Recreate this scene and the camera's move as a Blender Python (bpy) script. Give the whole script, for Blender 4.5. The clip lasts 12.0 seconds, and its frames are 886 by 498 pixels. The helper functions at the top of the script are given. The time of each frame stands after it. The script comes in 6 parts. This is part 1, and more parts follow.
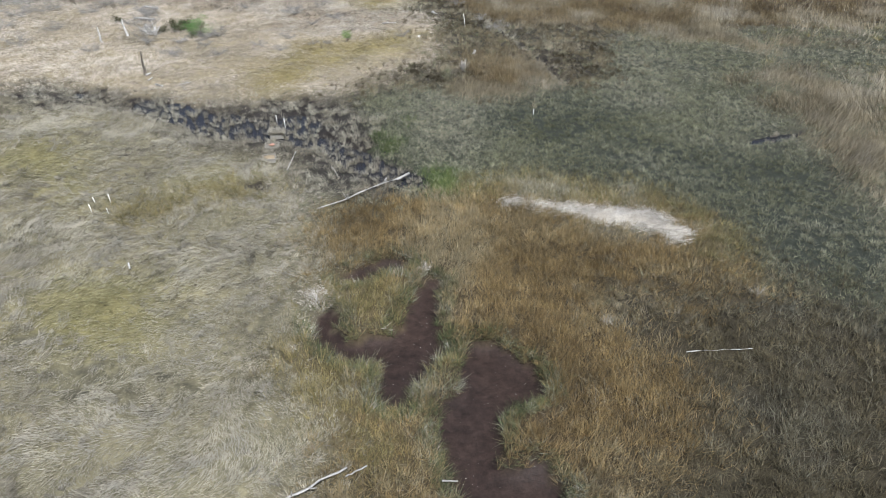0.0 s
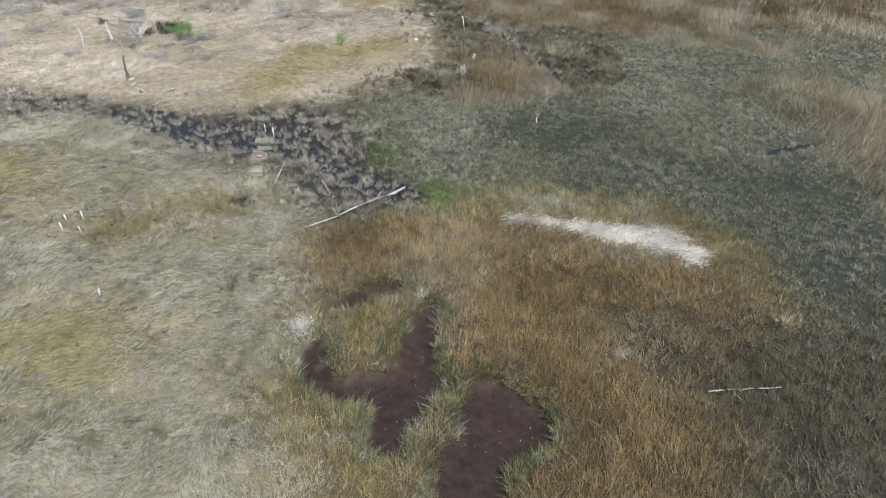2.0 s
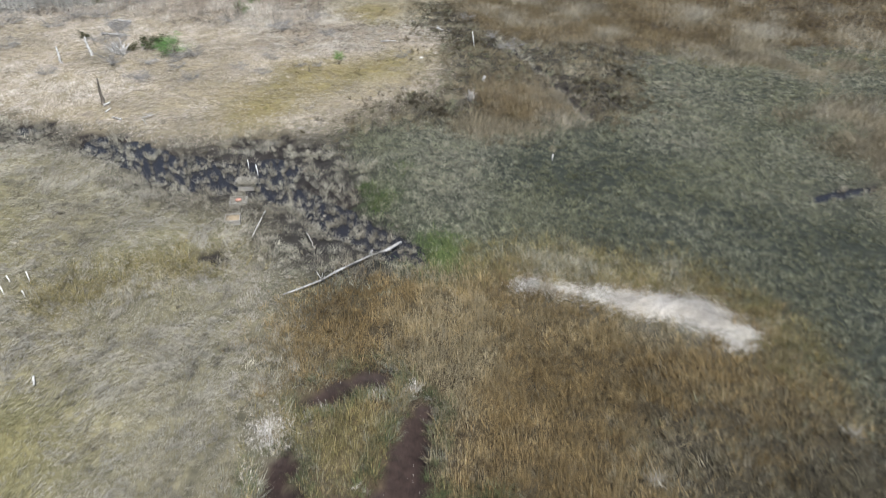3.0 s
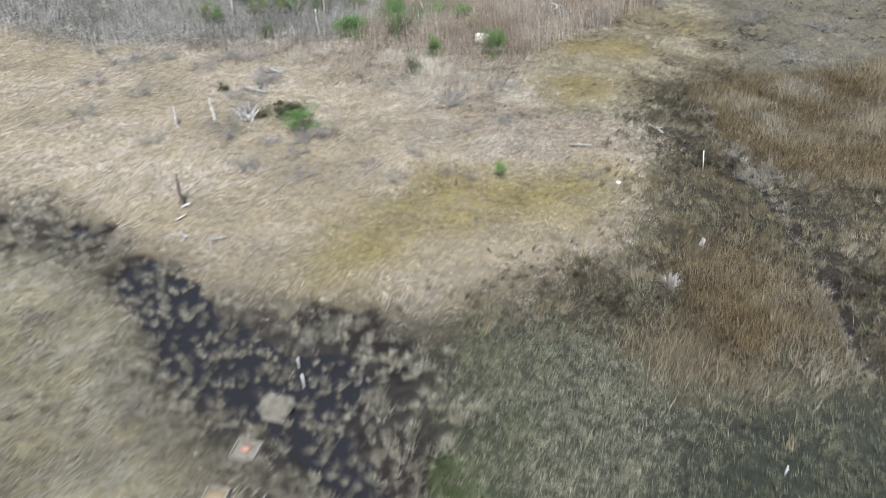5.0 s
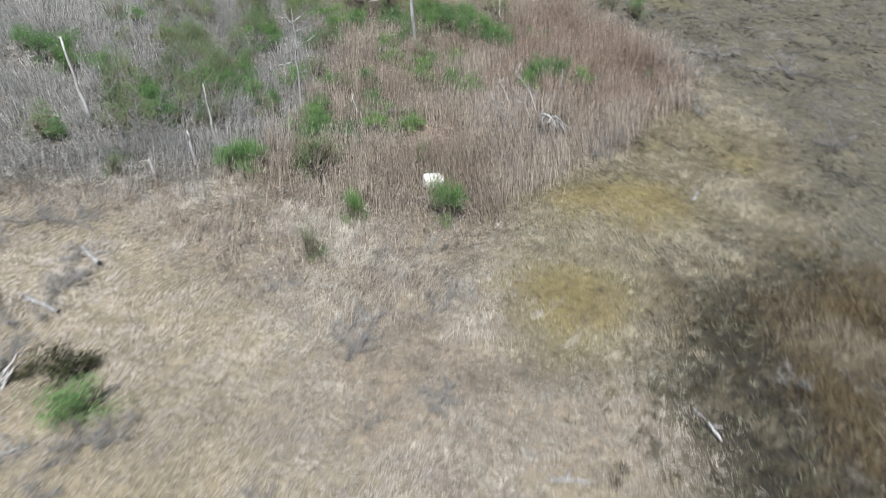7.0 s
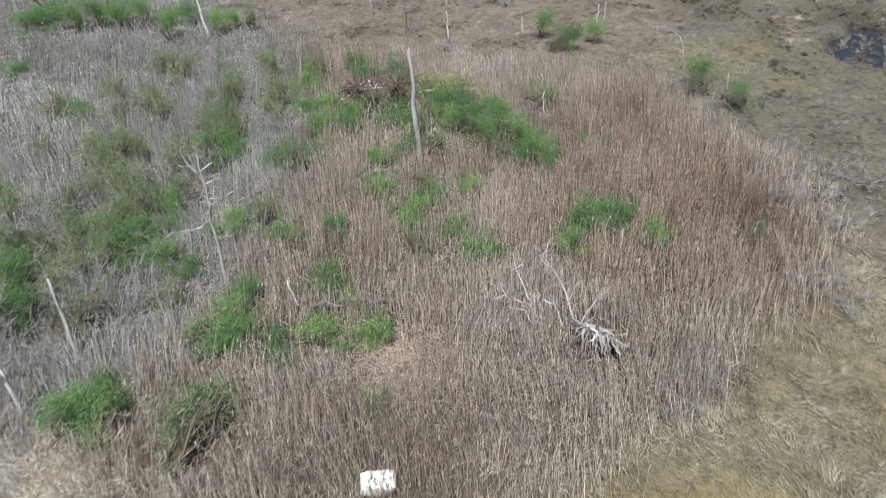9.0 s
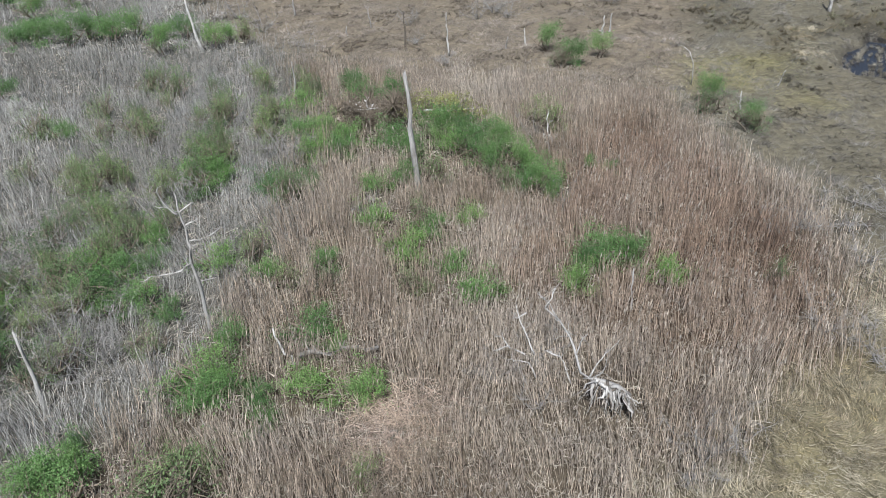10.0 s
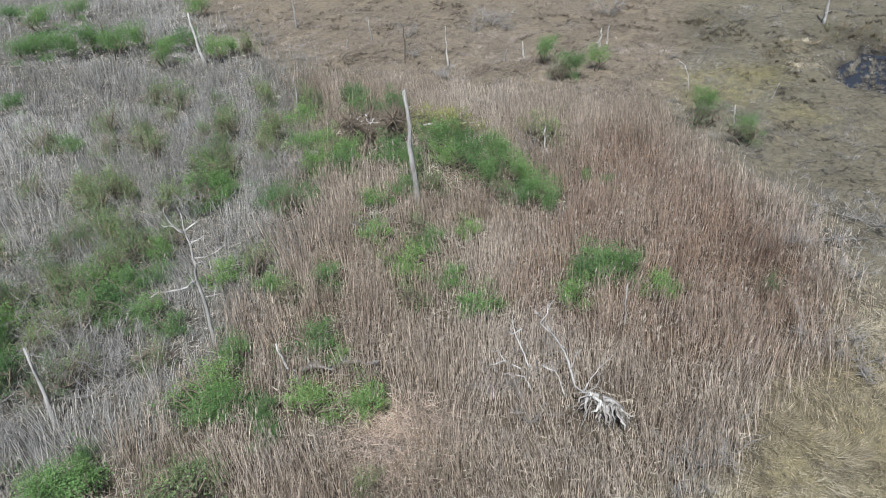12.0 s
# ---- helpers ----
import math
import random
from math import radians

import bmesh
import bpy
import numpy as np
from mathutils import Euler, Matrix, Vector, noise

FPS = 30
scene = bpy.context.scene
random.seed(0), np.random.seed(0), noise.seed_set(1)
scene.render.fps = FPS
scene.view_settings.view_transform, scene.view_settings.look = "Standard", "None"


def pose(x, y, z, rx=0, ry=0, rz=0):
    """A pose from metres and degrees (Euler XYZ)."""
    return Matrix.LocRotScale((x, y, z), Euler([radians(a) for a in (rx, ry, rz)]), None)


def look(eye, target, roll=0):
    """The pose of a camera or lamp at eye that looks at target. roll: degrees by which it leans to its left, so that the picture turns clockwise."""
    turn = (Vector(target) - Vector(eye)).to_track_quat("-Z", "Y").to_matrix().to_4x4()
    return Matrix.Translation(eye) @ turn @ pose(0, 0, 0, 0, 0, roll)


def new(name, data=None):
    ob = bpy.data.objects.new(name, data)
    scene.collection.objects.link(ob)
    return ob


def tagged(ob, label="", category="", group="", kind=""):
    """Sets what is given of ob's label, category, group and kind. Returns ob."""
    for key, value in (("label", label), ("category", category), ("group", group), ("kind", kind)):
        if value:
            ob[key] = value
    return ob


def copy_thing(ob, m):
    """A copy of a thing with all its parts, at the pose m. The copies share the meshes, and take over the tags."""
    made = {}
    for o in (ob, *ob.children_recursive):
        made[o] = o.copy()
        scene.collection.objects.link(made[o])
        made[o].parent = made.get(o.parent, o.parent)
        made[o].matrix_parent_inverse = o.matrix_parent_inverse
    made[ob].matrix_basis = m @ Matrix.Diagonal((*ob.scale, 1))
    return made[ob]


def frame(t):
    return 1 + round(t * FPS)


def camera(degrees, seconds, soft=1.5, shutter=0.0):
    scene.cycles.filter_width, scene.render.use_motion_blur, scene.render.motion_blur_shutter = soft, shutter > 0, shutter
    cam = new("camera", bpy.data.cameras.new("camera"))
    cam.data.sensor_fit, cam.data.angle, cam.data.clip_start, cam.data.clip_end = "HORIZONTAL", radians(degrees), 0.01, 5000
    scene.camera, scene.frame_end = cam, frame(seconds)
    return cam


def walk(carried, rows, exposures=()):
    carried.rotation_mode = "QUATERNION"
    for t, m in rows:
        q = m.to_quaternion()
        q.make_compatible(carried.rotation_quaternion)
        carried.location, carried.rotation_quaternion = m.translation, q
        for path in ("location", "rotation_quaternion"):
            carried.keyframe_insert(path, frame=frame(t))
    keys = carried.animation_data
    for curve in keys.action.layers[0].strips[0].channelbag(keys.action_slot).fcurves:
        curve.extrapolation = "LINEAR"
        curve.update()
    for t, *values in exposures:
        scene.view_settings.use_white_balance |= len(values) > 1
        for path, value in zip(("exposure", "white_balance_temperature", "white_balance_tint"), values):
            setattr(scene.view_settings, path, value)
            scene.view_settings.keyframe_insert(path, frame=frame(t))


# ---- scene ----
cam = camera(63.1, 12.0, soft=0.75, shutter=0.5)
PATH = [
    (0, (0.002, 0.536, 15.07), (-0.015, 2.217, 13.987), 0.9),
    (0.5, (-0.041, 0.724, 14.912), (-0.056, 2.403, 13.826), 0.9),
    (1, (-0.055, 1.272, 14.809), (-0.069, 2.953, 13.726), 0.9),
    (1.5, (-0.006, 1.625, 14.65), (-0.023, 3.308, 13.569), 0.8),
    (2, (-0.003, 2.739, 14.63), (-0.016, 4.421, 13.547), 1.0),
    (2.5, (-0.007, 4.696, 14.614), (-0.015, 6.375, 13.527), 1.1),
    (2.7, (0.054, 5.708, 14.595), (0.045, 7.386, 13.507), 1.1),
    (4.3, (1.294, 16.831, 14.935), (0.92, 18.454, 13.827), 0.1),
    (4.5, (0.964, 18.423, 14.976), (0.581, 20.043, 13.868), 0.3),
    (4.7, (0.716, 20.163, 14.933), (0.114, 21.711, 13.819), 0.5),
    (5, (0.768, 22.987, 15.1), (0.151, 24.528, 13.984), 0.4),
    (5.5, (0.234, 27.617, 15.16), (-0.386, 29.157, 14.044), 0.3),
    (6, (-0.562, 32.368, 15.165), (-1.187, 33.907, 14.052), 0.2),
    (6.1, (-0.64, 33.363, 15.159), (-1.274, 34.899, 14.045), -0.0),
    (6.5, (-1.587, 37.232, 15.247), (-2.213, 38.769, 14.131), 0.2),
    (7, (-3.168, 41.947, 15.325), (-3.813, 43.474, 14.205), 0.7),
    (7.5, (-3.991, 46.979, 15.192), (-4.766, 48.448, 14.078), 0.1),
    (7.7, (-4.566, 48.911, 15.24), (-5.342, 50.38, 14.127), 0.2),
    (9.3, (-6.897, 58.739, 14.971), (-7.76, 60.176, 13.88), -2.7),
    (9.5, (-7.142, 59.192, 14.97), (-8.005, 60.629, 13.88), -2.7),
    (10, (-7.423, 59.697, 15.208), (-8.288, 61.132, 14.117), -2.9),
    (10.5, (-7.382, 59.729, 15.369), (-8.252, 61.166, 14.283), -3.0),
    (11, (-7.282, 59.618, 15.59), (-8.153, 61.056, 14.507), -3.1),
    (11.5, (-7.21, 59.523, 15.724), (-8.08, 60.962, 14.642), -3.0),
    (12, (-7.164, 59.495, 15.871), (-8.035, 60.934, 14.79), -3.1),
]
walk(cam, [(t, look(eye, target, roll)) for t, eye, target, roll in PATH], exposures=[(0, 0.66, 6200, 10), (4.5, 0.68, 6200, 10), (6.5, 0.56, 6200, 10), (9.5, 0.64, 6200, 10), (12, 0.64, 6200, 10)])

# ---------------------------------------------------------------- light
SUN_DIR = (0.25, -0.6, 1.0)          # towards the sun
world = bpy.data.worlds.new("sky")
scene.world = world
world.use_nodes = True
wn = world.node_tree
sky = wn.nodes.new("ShaderNodeTexSky")
sky.sky_type, sky.sun_disc = "NISHITA", False
sd = Vector(SUN_DIR).normalized()
sky.sun_elevation = math.asin(sd.z)
sky.sun_rotation = math.atan2(sd.x, sd.y)
sky.air_density, sky.dust_density = 1.0, 1.5
wn.links.new(sky.outputs[0], wn.nodes["Background"].inputs[0])
wn.nodes["Background"].inputs[1].default_value = 0.055
sun = bpy.data.lights.new("sun", "SUN")
sun.energy, sun.angle, sun.color = 5.3, radians(0.6), (1.0, 0.99, 0.95)
sun_ob = new("sun", sun)
sun_ob.matrix_world = look(Vector(SUN_DIR) * 60, (0, 0, 0))

# ---------------------------------------------------------------- materials


def nodes_of(name):
    mat = bpy.data.materials.new(name)
    mat.use_nodes = True
    nt = mat.node_tree
    return mat, nt, nt.nodes, nt.links, nt.nodes["Principled BSDF"]


def noise_node(nt, scale, detail=4.0, rough=0.6, vec=None):
    n = nt.nodes.new("ShaderNodeTexNoise")
    n.inputs["Scale"].default_value, n.inputs["Detail"].default_value = scale, detail
    n.inputs["Roughness"].default_value = rough
    if vec is None:
        c = nt.nodes.new("ShaderNodeTexCoord")
        vec = c.outputs["Object"]
    nt.links.new(vec, n.inputs["Vector"])
    return n


def ramp(nt, fac, stops):
    r = nt.nodes.new("ShaderNodeValToRGB")
    el = r.color_ramp.elements
    while len(el) < len(stops):
        el.new(0.5)
    for e, (p, c) in zip(el, stops):
        e.position, e.color = p, (*c, 1)
    nt.links.new(fac, r.inputs[0])
    return r.outputs[0]


def mix(nt, kind, fac, a, b):
    m = nt.nodes.new("ShaderNodeMix")
    m.data_type, m.blend_type = "RGBA", kind
    for sock, v in ((m.inputs[0], fac), (m.inputs[6], a), (m.inputs[7], b)):
        if isinstance(v, (int, float)):
            sock.default_value = v
        elif isinstance(v, tuple):
            sock.default_value = (*v, 1)
        else:
            nt.links.new(v, sock)
    return m.outputs[2]


def bump(nt, height, strength, dist, bsdf):
    b = nt.nodes.new("ShaderNodeBump")
    b.inputs["Strength"].default_value, b.inputs["Distance"].default_value = strength, dist
    nt.links.new(height, b.inputs["Height"])
    nt.links.new(b.outputs[0], bsdf.inputs["Normal"])


def plant_material(name, through_light=0.25, rough=0.75, each=False):
    """Blades and leaves: each blade's own tint, some light passing through."""
    mat, nt, nd, ln, bsdf = nodes_of(name)
    at = nd.new("ShaderNodeAttribute")
    at.attribute_name = "tint"
    n = noise_node(nt, 0.9, 3)
    v = ramp(nt, n.outputs[0], [(0.3, (0.82, 0.82, 0.84)), (0.7, (1.14, 1.12, 1.06))])
    col = mix(nt, "MULTIPLY", 1.0, at.outputs["Color"], v)
    if each:
        oi = nd.new("ShaderNodeObjectInfo")
        col = mix(nt, "MULTIPLY", 1.0, col, ramp(nt, oi.outputs["Random"], [(0.0, (0.66, 0.72, 0.78)), (0.5, (1.0, 1.0, 1.0)), (1.0, (1.28, 1.2, 1.1))]))
    ln.new(col, bsdf.inputs["Base Color"])
    bsdf.inputs["Roughness"].default_value = rough
    bsdf.inputs["Specular IOR Level"].default_value = 0.25
    tr = nd.new("ShaderNodeBsdfTranslucent")
    ln.new(col, tr.inputs["Color"])
    ms = nd.new("ShaderNodeMixShader")
    ms.inputs[0].default_value = through_light
    ln.new(bsdf.outputs[0], ms.inputs[1])
    ln.new(tr.outputs[0], ms.inputs[2])
    ln.new(ms.outputs[0], nd["Material Output"].inputs[0])
    return mat


def plain(name, stops, scale, rough=0.8, bump_d=0.0, stretch=None, fine=None):
    """Two scales of variation over a ramp of colours."""
    mat, nt, nd, ln, bsdf = nodes_of(name)
    c = nd.new("ShaderNodeTexCoord")
    vec = c.outputs["Object"]
    if stretch:
        mp = nd.new("ShaderNodeMapping")
        mp.inputs["Scale"].default_value = stretch
        ln.new(vec, mp.inputs[0])
        vec = mp.outputs[0]
    n1 = noise_node(nt, scale, 5, 0.65, vec)
    n2 = noise_node(nt, scale * 7, 4, 0.7, vec)
    col = ramp(nt, n1.outputs[0], stops)
    g = ramp(nt, n2.outputs[0], [(0.3, (0.72, 0.72, 0.72)), (0.7, (1.15, 1.15, 1.15))])
    ln.new(mix(nt, "MULTIPLY", 1.0, col, g), bsdf.inputs["Base Color"])
    bsdf.inputs["Roughness"].default_value = rough
    if bump_d:
        bump(nt, n2.outputs[0], 0.8, bump_d, bsdf)
    return mat


GRASS = plant_material("dry_grass", 0.22)
LEAF = plant_material("shrub_leaf", 0.4, 0.55, True)
BARK = plain("weathered_bark", [(0.3, (0.15, 0.14, 0.13)), (0.55, (0.34, 0.33, 0.32)), (0.8, (0.52, 0.51, 0.5))], 3.0, 0.85, 0.02, (1, 1, 0.25))
CHAR_AND_GAP = plain("dark_wood_and_gaps", [(0.3, (0.05, 0.045, 0.04)), (0.6, (0.13, 0.11, 0.09)), (0.85, (0.4, 0.36, 0.32))], 3.0, 0.9, 0.02, (1, 1, 0.25))
DRIFT = plain("bleached_wood", [(0.25, (0.22, 0.205, 0.19)), (0.5, (0.4, 0.39, 0.375)), (0.8, (0.6, 0.59, 0.58))], 4.0, 0.8, 0.01)
TWIG = plain("grey_twig", [(0.3, (0.17, 0.16, 0.15)), (0.6, (0.28, 0.27, 0.26)), (0.85, (0.4, 0.39, 0.38))], 3.0, 0.9)
STEM = plain("shrub_stem", [(0.3, (0.10, 0.08, 0.06)), (0.7, (0.22, 0.18, 0.14))], 5.0, 0.9)
PVC = plain("white_plastic", [(0.3, (0.72, 0.71, 0.68)), (0.7, (0.84, 0.83, 0.81))], 3.0, 0.4)
FOAM = plain("white_foam", [(0.3, (0.66, 0.64, 0.56)), (0.6, (0.85, 0.84, 0.8))], 5.0, 0.7, 0.01)
PLANK = plain("grey_plank", [(0.3, (0.15, 0.14, 0.12)), (0.7, (0.32, 0.3, 0.27))], 2.5, 0.85, 0.006, (1, 6, 6))
SANDY = plain("sandy_fill", [(0.3, (0.2, 0.155, 0.1)), (0.7, (0.28, 0.225, 0.155))], 6.0, 0.9, 0.02)
ORANGE = plain("orange_plastic", [(0.3, (0.34, 0.16, 0.12)), (0.7, (0.42, 0.23, 0.17))], 6.0, 0.5)
SHELL = plain("shell_grit", [(0.3, (0.55, 0.52, 0.46)), (0.7, (0.8, 0.78, 0.72))], 20.0, 0.6)

WATER, wnt, wnd, wln, wb = nodes_of("channel_water")
wb.inputs["Base Color"].default_value = (0.018, 0.018, 0.021, 1)
wb.inputs["Roughness"].default_value = 0.05
wb.inputs["IOR"].default_value = 1.36
bump(wnt, noise_node(wnt, 5.0, 3).outputs[0], 0.12, 0.02, wb)

# ground: litter and peat tinted by the kind of cover that grows there
GROUND, gnt, gnd, gln, gb = nodes_of("marsh_ground")
gat = gnd.new("ShaderNodeAttribute")
gat.attribute_name = "tint"
g1 = noise_node(gnt, 0.35, 6, 0.65)
g2 = noise_node(gnt, 3.2, 6, 0.7)
g3 = noise_node(gnt, 14.0, 4, 0.7)
gc = mix(gnt, "MULTIPLY", 1.0, gat.outputs["Color"], ramp(gnt, g1.outputs[0], [(0.3, (0.75, 0.76, 0.78)), (0.7, (1.2, 1.17, 1.1))]))
gc = mix(gnt, "MULTIPLY", 1.0, gc, ramp(gnt, g2.outputs[0], [(0.3, (0.5, 0.5, 0.5)), (0.65, (1.2, 1.2, 1.2))]))
gc = mix(gnt, "MULTIPLY", 1.0, gc, ramp(gnt, g3.outputs[0], [(0.3, (0.7, 0.7, 0.7)), (0.7, (1.2, 1.2, 1.2))]))
gln.new(gc, gb.inputs["Base Color"])
gwet = gnd.new("ShaderNodeAttribute")
gwet.attribute_name = "wet"
gr = gnd.new("ShaderNodeMapRange")
gr.inputs[3].default_value, gr.inputs[4].default_value = 0.95, 0.62
gln.new(gwet.outputs["Fac"], gr.inputs[0])
gln.new(gr.outputs[0], gb.inputs["Roughness"])
gb.inputs["Specular IOR Level"].default_value = 0.2
bump(gnt, g2.outputs[0], 0.6, 0.08, gb)

# ---------------------------------------------------------------- plan of the marsh
rng = np.random.default_rng(7)
LAT = rng.random((256, 256))


def vnoise(x, y):
    """Smooth value noise, one unit a cell."""
    xi, yi = np.floor(x).astype(int), np.floor(y).astype(int)
    fx, fy = x - xi, y - yi
    fx, fy = fx * fx * (3 - 2 * fx), fy * fy * (3 - 2 * fy)
    a, b = LAT[xi % 256, yi % 256], LAT[(xi + 1) % 256, yi % 256]
    c, d = LAT[xi % 256, (yi + 1) % 256], LAT[(xi + 1) % 256, (yi + 1) % 256]
    return (a * (1 - fx) + b * fx) * (1 - fy) + (c * (1 - fx) + d * fx) * fy


def fbm(x, y, octaves=3):
    s, amp, tot = 0.0, 1.0, 0.0
    for k in range(octaves):
        s = s + amp * vnoise(x * 2 ** k + 17.3 * k, y * 2 ** k + 9.1 * k)
        tot, amp = tot + amp, amp * 0.55
    return s / tot


COVERS = ["far", "hay", "olive", "brown", "green", "bright", "rust", "wrack", "tuss", "water", "mud", "tan", "yellow", "greyhay", "pink", "reed", "sparse", "greyreed", "crust", "edge", "dim", "matted", "pale", "straw", "redreed", "farpink", "shadegap", "mudtuss", "darkgreen"]
KIND = {c: i for i, c in enumerate(COVERS)}
X0, Y0, X1, Y1, CELL = -95.0, 0.0, 50.0, 140.0, 0.2
gx = np.arange(X0, X1, CELL) + CELL / 2
gy = np.arange(Y0, Y1, CELL) + CELL / 2
GX, GY = np.meshgrid(gx, gy, indexing="ij")
WX = GX + (fbm(GX * 0.45, GY * 0.45) - 0.5) * 2.2 + (vnoise(GX * 2.3, GY * 2.3) - 0.5) * 0.5
WY = GY + (fbm(GX * 0.45 + 50, GY * 0.45 + 30) - 0.5) * 2.2 + (vnoise(GX * 2.3 + 9, GY * 2.3) - 0.5) * 0.5
FX = GX + (vnoise(GX * 1.6, GY * 1.6) - 0.5) * 0.45
FY = GY + (vnoise(GX * 1.6 + 31, GY * 1.6 + 5) - 0.5) * 0.45
PLAN = np.zeros(GX.shape, dtype=np.int16)


def inside(poly, x, y):
    hit = np.zeros(x.shape, dtype=bool)
    for (ax, ay), (bx, by) in zip(poly, poly[1:] + poly[:1]):
        if ay != by:
            hit ^= ((ay > y) != (by > y)) & (x < (bx - ax) * (y - ay) / (by - ay) + ax)
    return hit


def cover(kind, poly, crisp=False, share=1.0):
    """Lay a kind of cover over an outline of the plan; loose edges wander by noise."""
    m = inside(poly, FX, FY) if crisp else inside(poly, WX, WY)
    if share < 1:
        m &= fbm(GX * 0.5 + 3 * share, GY * 0.5 + 70) < share
    PLAN[m] = KIND[kind]


cover("hay", [(-95, 0), (-3, 0), (-4, 15), (-5.5, 18), (-5.3, 25), (-6, 30), (-14, 34), (-18, 37), (-95, 40)])
cover("brown", [(-5.5, 18), (-5.2, 22.9), (-5.3, 24.9), (-3.7, 27.3), (0.1, 29.3), (3.9, 29.8), (8.7, 28.4), (11.1, 25.2), (11.2, 22.8), (14.7, 19.9), (50, 16), (50, 0), (-2.6, 0), (-3, 12), (-4, 15.1)])
cover("green", [(-5, 26), (-1.8, 27.4), (0.1, 29.3), (3.9, 29.8), (8.7, 28.4), (11.1, 25.2), (11.2, 22.8), (14.7, 19.9), (50, 16), (50, 62), (14, 53), (9.9, 52.1), (6.1, 42.5), (1, 41), (-4, 40), (-6, 36.7), (-4, 31.2)])
cover("greyhay", [(-6, 36), (0, 38), (4, 40), (7, 44), (8, 52), (4, 55), (1, 60), (-2, 62), (-3, 56), (-1.5, 50), (-1.4, 46), (-6, 42)])
cover("tan", [(-95, 40), (-25, 39), (-16.9, 40.2), (-14.4, 39), (-10.5, 38.2), (-8.8, 39.7), (-4.2, 43), (-1.4, 46.6), (-1.9, 50.3), (-1.7, 55.9), (-4, 60), (-8, 64), (-12, 66), (-24, 65), (-95, 60)])
cover("pink", [(-14, 53), (-9, 51.5), (-5, 53.5), (-2.2, 57), (-5, 60.5), (-9, 65), (-14, 61)])
cover("yellow", [(-11.5, 39.7), (-11.9, 40.8), (-11, 42.7), (-10.7, 45.1), (-11.5, 48.4), (-10.5, 50.2), (-6.2, 50.2), (-2.9, 53.4), (-2.3, 51.4), (-4, 47.2), (-8.4, 44.7), (-9.5, 41.5), (-10.1, 40)])
cover("yellow", [(-16, 44), (-11, 44), (-10.5, 48), (-16, 47)], share=0.45)
cover("straw", [(-12.7, 75.3), (-8.9, 80.7), (-6.2, 86), (-3.2, 83), (0.2, 77), (1.2, 69), (-0.5, 63.5), (-2.4, 61), (-4.2, 58.6), (-7.1, 57.6), (-9.3, 61.2), (-10.3, 64.8), (-11, 69)])
cover("greyhay", [(-3.2, 64.5), (-1.5, 66), (0.6, 69.5), (2.2, 66), (0.6, 60), (-1.5, 58), (-3.4, 60.5)])
cover("yellow", [(-10.2, 69.1), (-8.6, 70.4), (-6.8, 71.8), (-4.1, 71.9), (-3.6, 69.1), (-4.9, 67.4), (-6.9, 67.7), (-9.2, 67.3)])
cover("yellow", [(-9.2, 63), (-7.1, 64.2), (-5.4, 63), (-4.6, 60.9), (-5.4, 58.8), (-8.6, 60.6)], share=0.8)
cover("yellow", [(-3.6, 75.9), (-2, 77.2), (-1.4, 74.2), (-2.9, 73)])
cover("yellow", [(-6.1, 80), (-4.2, 82.1), (-4, 77.8), (-5.7, 76.5)], share=0.6)
cover("yellow", [(-8, 74.2), (-6.2, 75.8), (-4.7, 75.2), (-7.2, 73.5)], share=0.6)
cover("olive", [(-22, 31.6), (-19.4, 33.3), (-17.8, 31.8), (-19.1, 29.8), (-21, 29.2)])
cover("olive", [(-15, 20), (-11.7, 22.2), (-9.5, 21.6), (-8.2, 19.7), (-10.3, 18), (-13.2, 18.4)], share=0.62)
cover("olive", [(-26, 26), (-8, 27), (-8, 30), (-14, 31), (-26, 30)], share=0.42)
cover("edge", [(-10.5, 29.1), (-8.2, 30.4), (-7.5, 28.2), (-11.5, 26.3), (-13.2, 25), (-14.2, 25.4), (-12.9, 27.2)], share=0.6)
cover("green", [(-4.5, 33.1), (-4.3, 36.5), (-5.2, 39.2), (-3.8, 40.2), (-2.3, 41.7), (-0.4, 41.6), (0.6, 40.4), (2, 39.5), (3.9, 40.7), (6.2, 42.1), (7.2, 42), (9, 38), (2, 31), (-3, 31.5)])
cover("darkgreen", [(3.5, 31.5), (10.1, 34.4), (17.9, 32.8), (17.4, 25.5), (14.8, 20.3), (11.3, 24.8), (10, 28.5), (5.1, 29.3)])
cover("darkgreen", [(1.6, 35.2), (1.4, 39), (3, 41), (7.3, 43.4), (10, 40), (9, 35), (6, 33)])
cover("greyhay", [(5, 49), (6.2, 45), (6.8, 42.4), (9, 42), (11, 50), (8.4, 55.8), (3, 52.5)])
cover("rust", [(0.7, 46.9), (2.6, 48.6), (4.6, 49), (6, 45.2), (6.3, 43.5), (3, 41.3), (2, 42.3), (1, 44.4)], share=0.74)
cover("farpink", [(-60, 98), (-62, 140), (-24, 140), (-19, 118), (-17, 106), (-16, 98), (-30, 96)])
cover("greyhay", [(-12.5, 113.5), (-11.7, 115.9), (-11, 112.1), (-10.7, 108.5), (-9.7, 106.7), (-10.2, 106), (-11.6, 108.8)], crisp=True)
cover("greyhay", [(-10.5, 118), (-3.7, 119), (-3.6, 115.7), (-8.5, 114.4)], crisp=True)
cover("greyhay", [(-19.3, 117), (-17.1, 118.6), (-16.5, 115.6), (-18.7, 114.5)], crisp=True)
cover("greyhay", [(-16.6, 113.4), (-15.4, 114.2), (-15, 111.9), (-16.2, 111.2)], crisp=True)
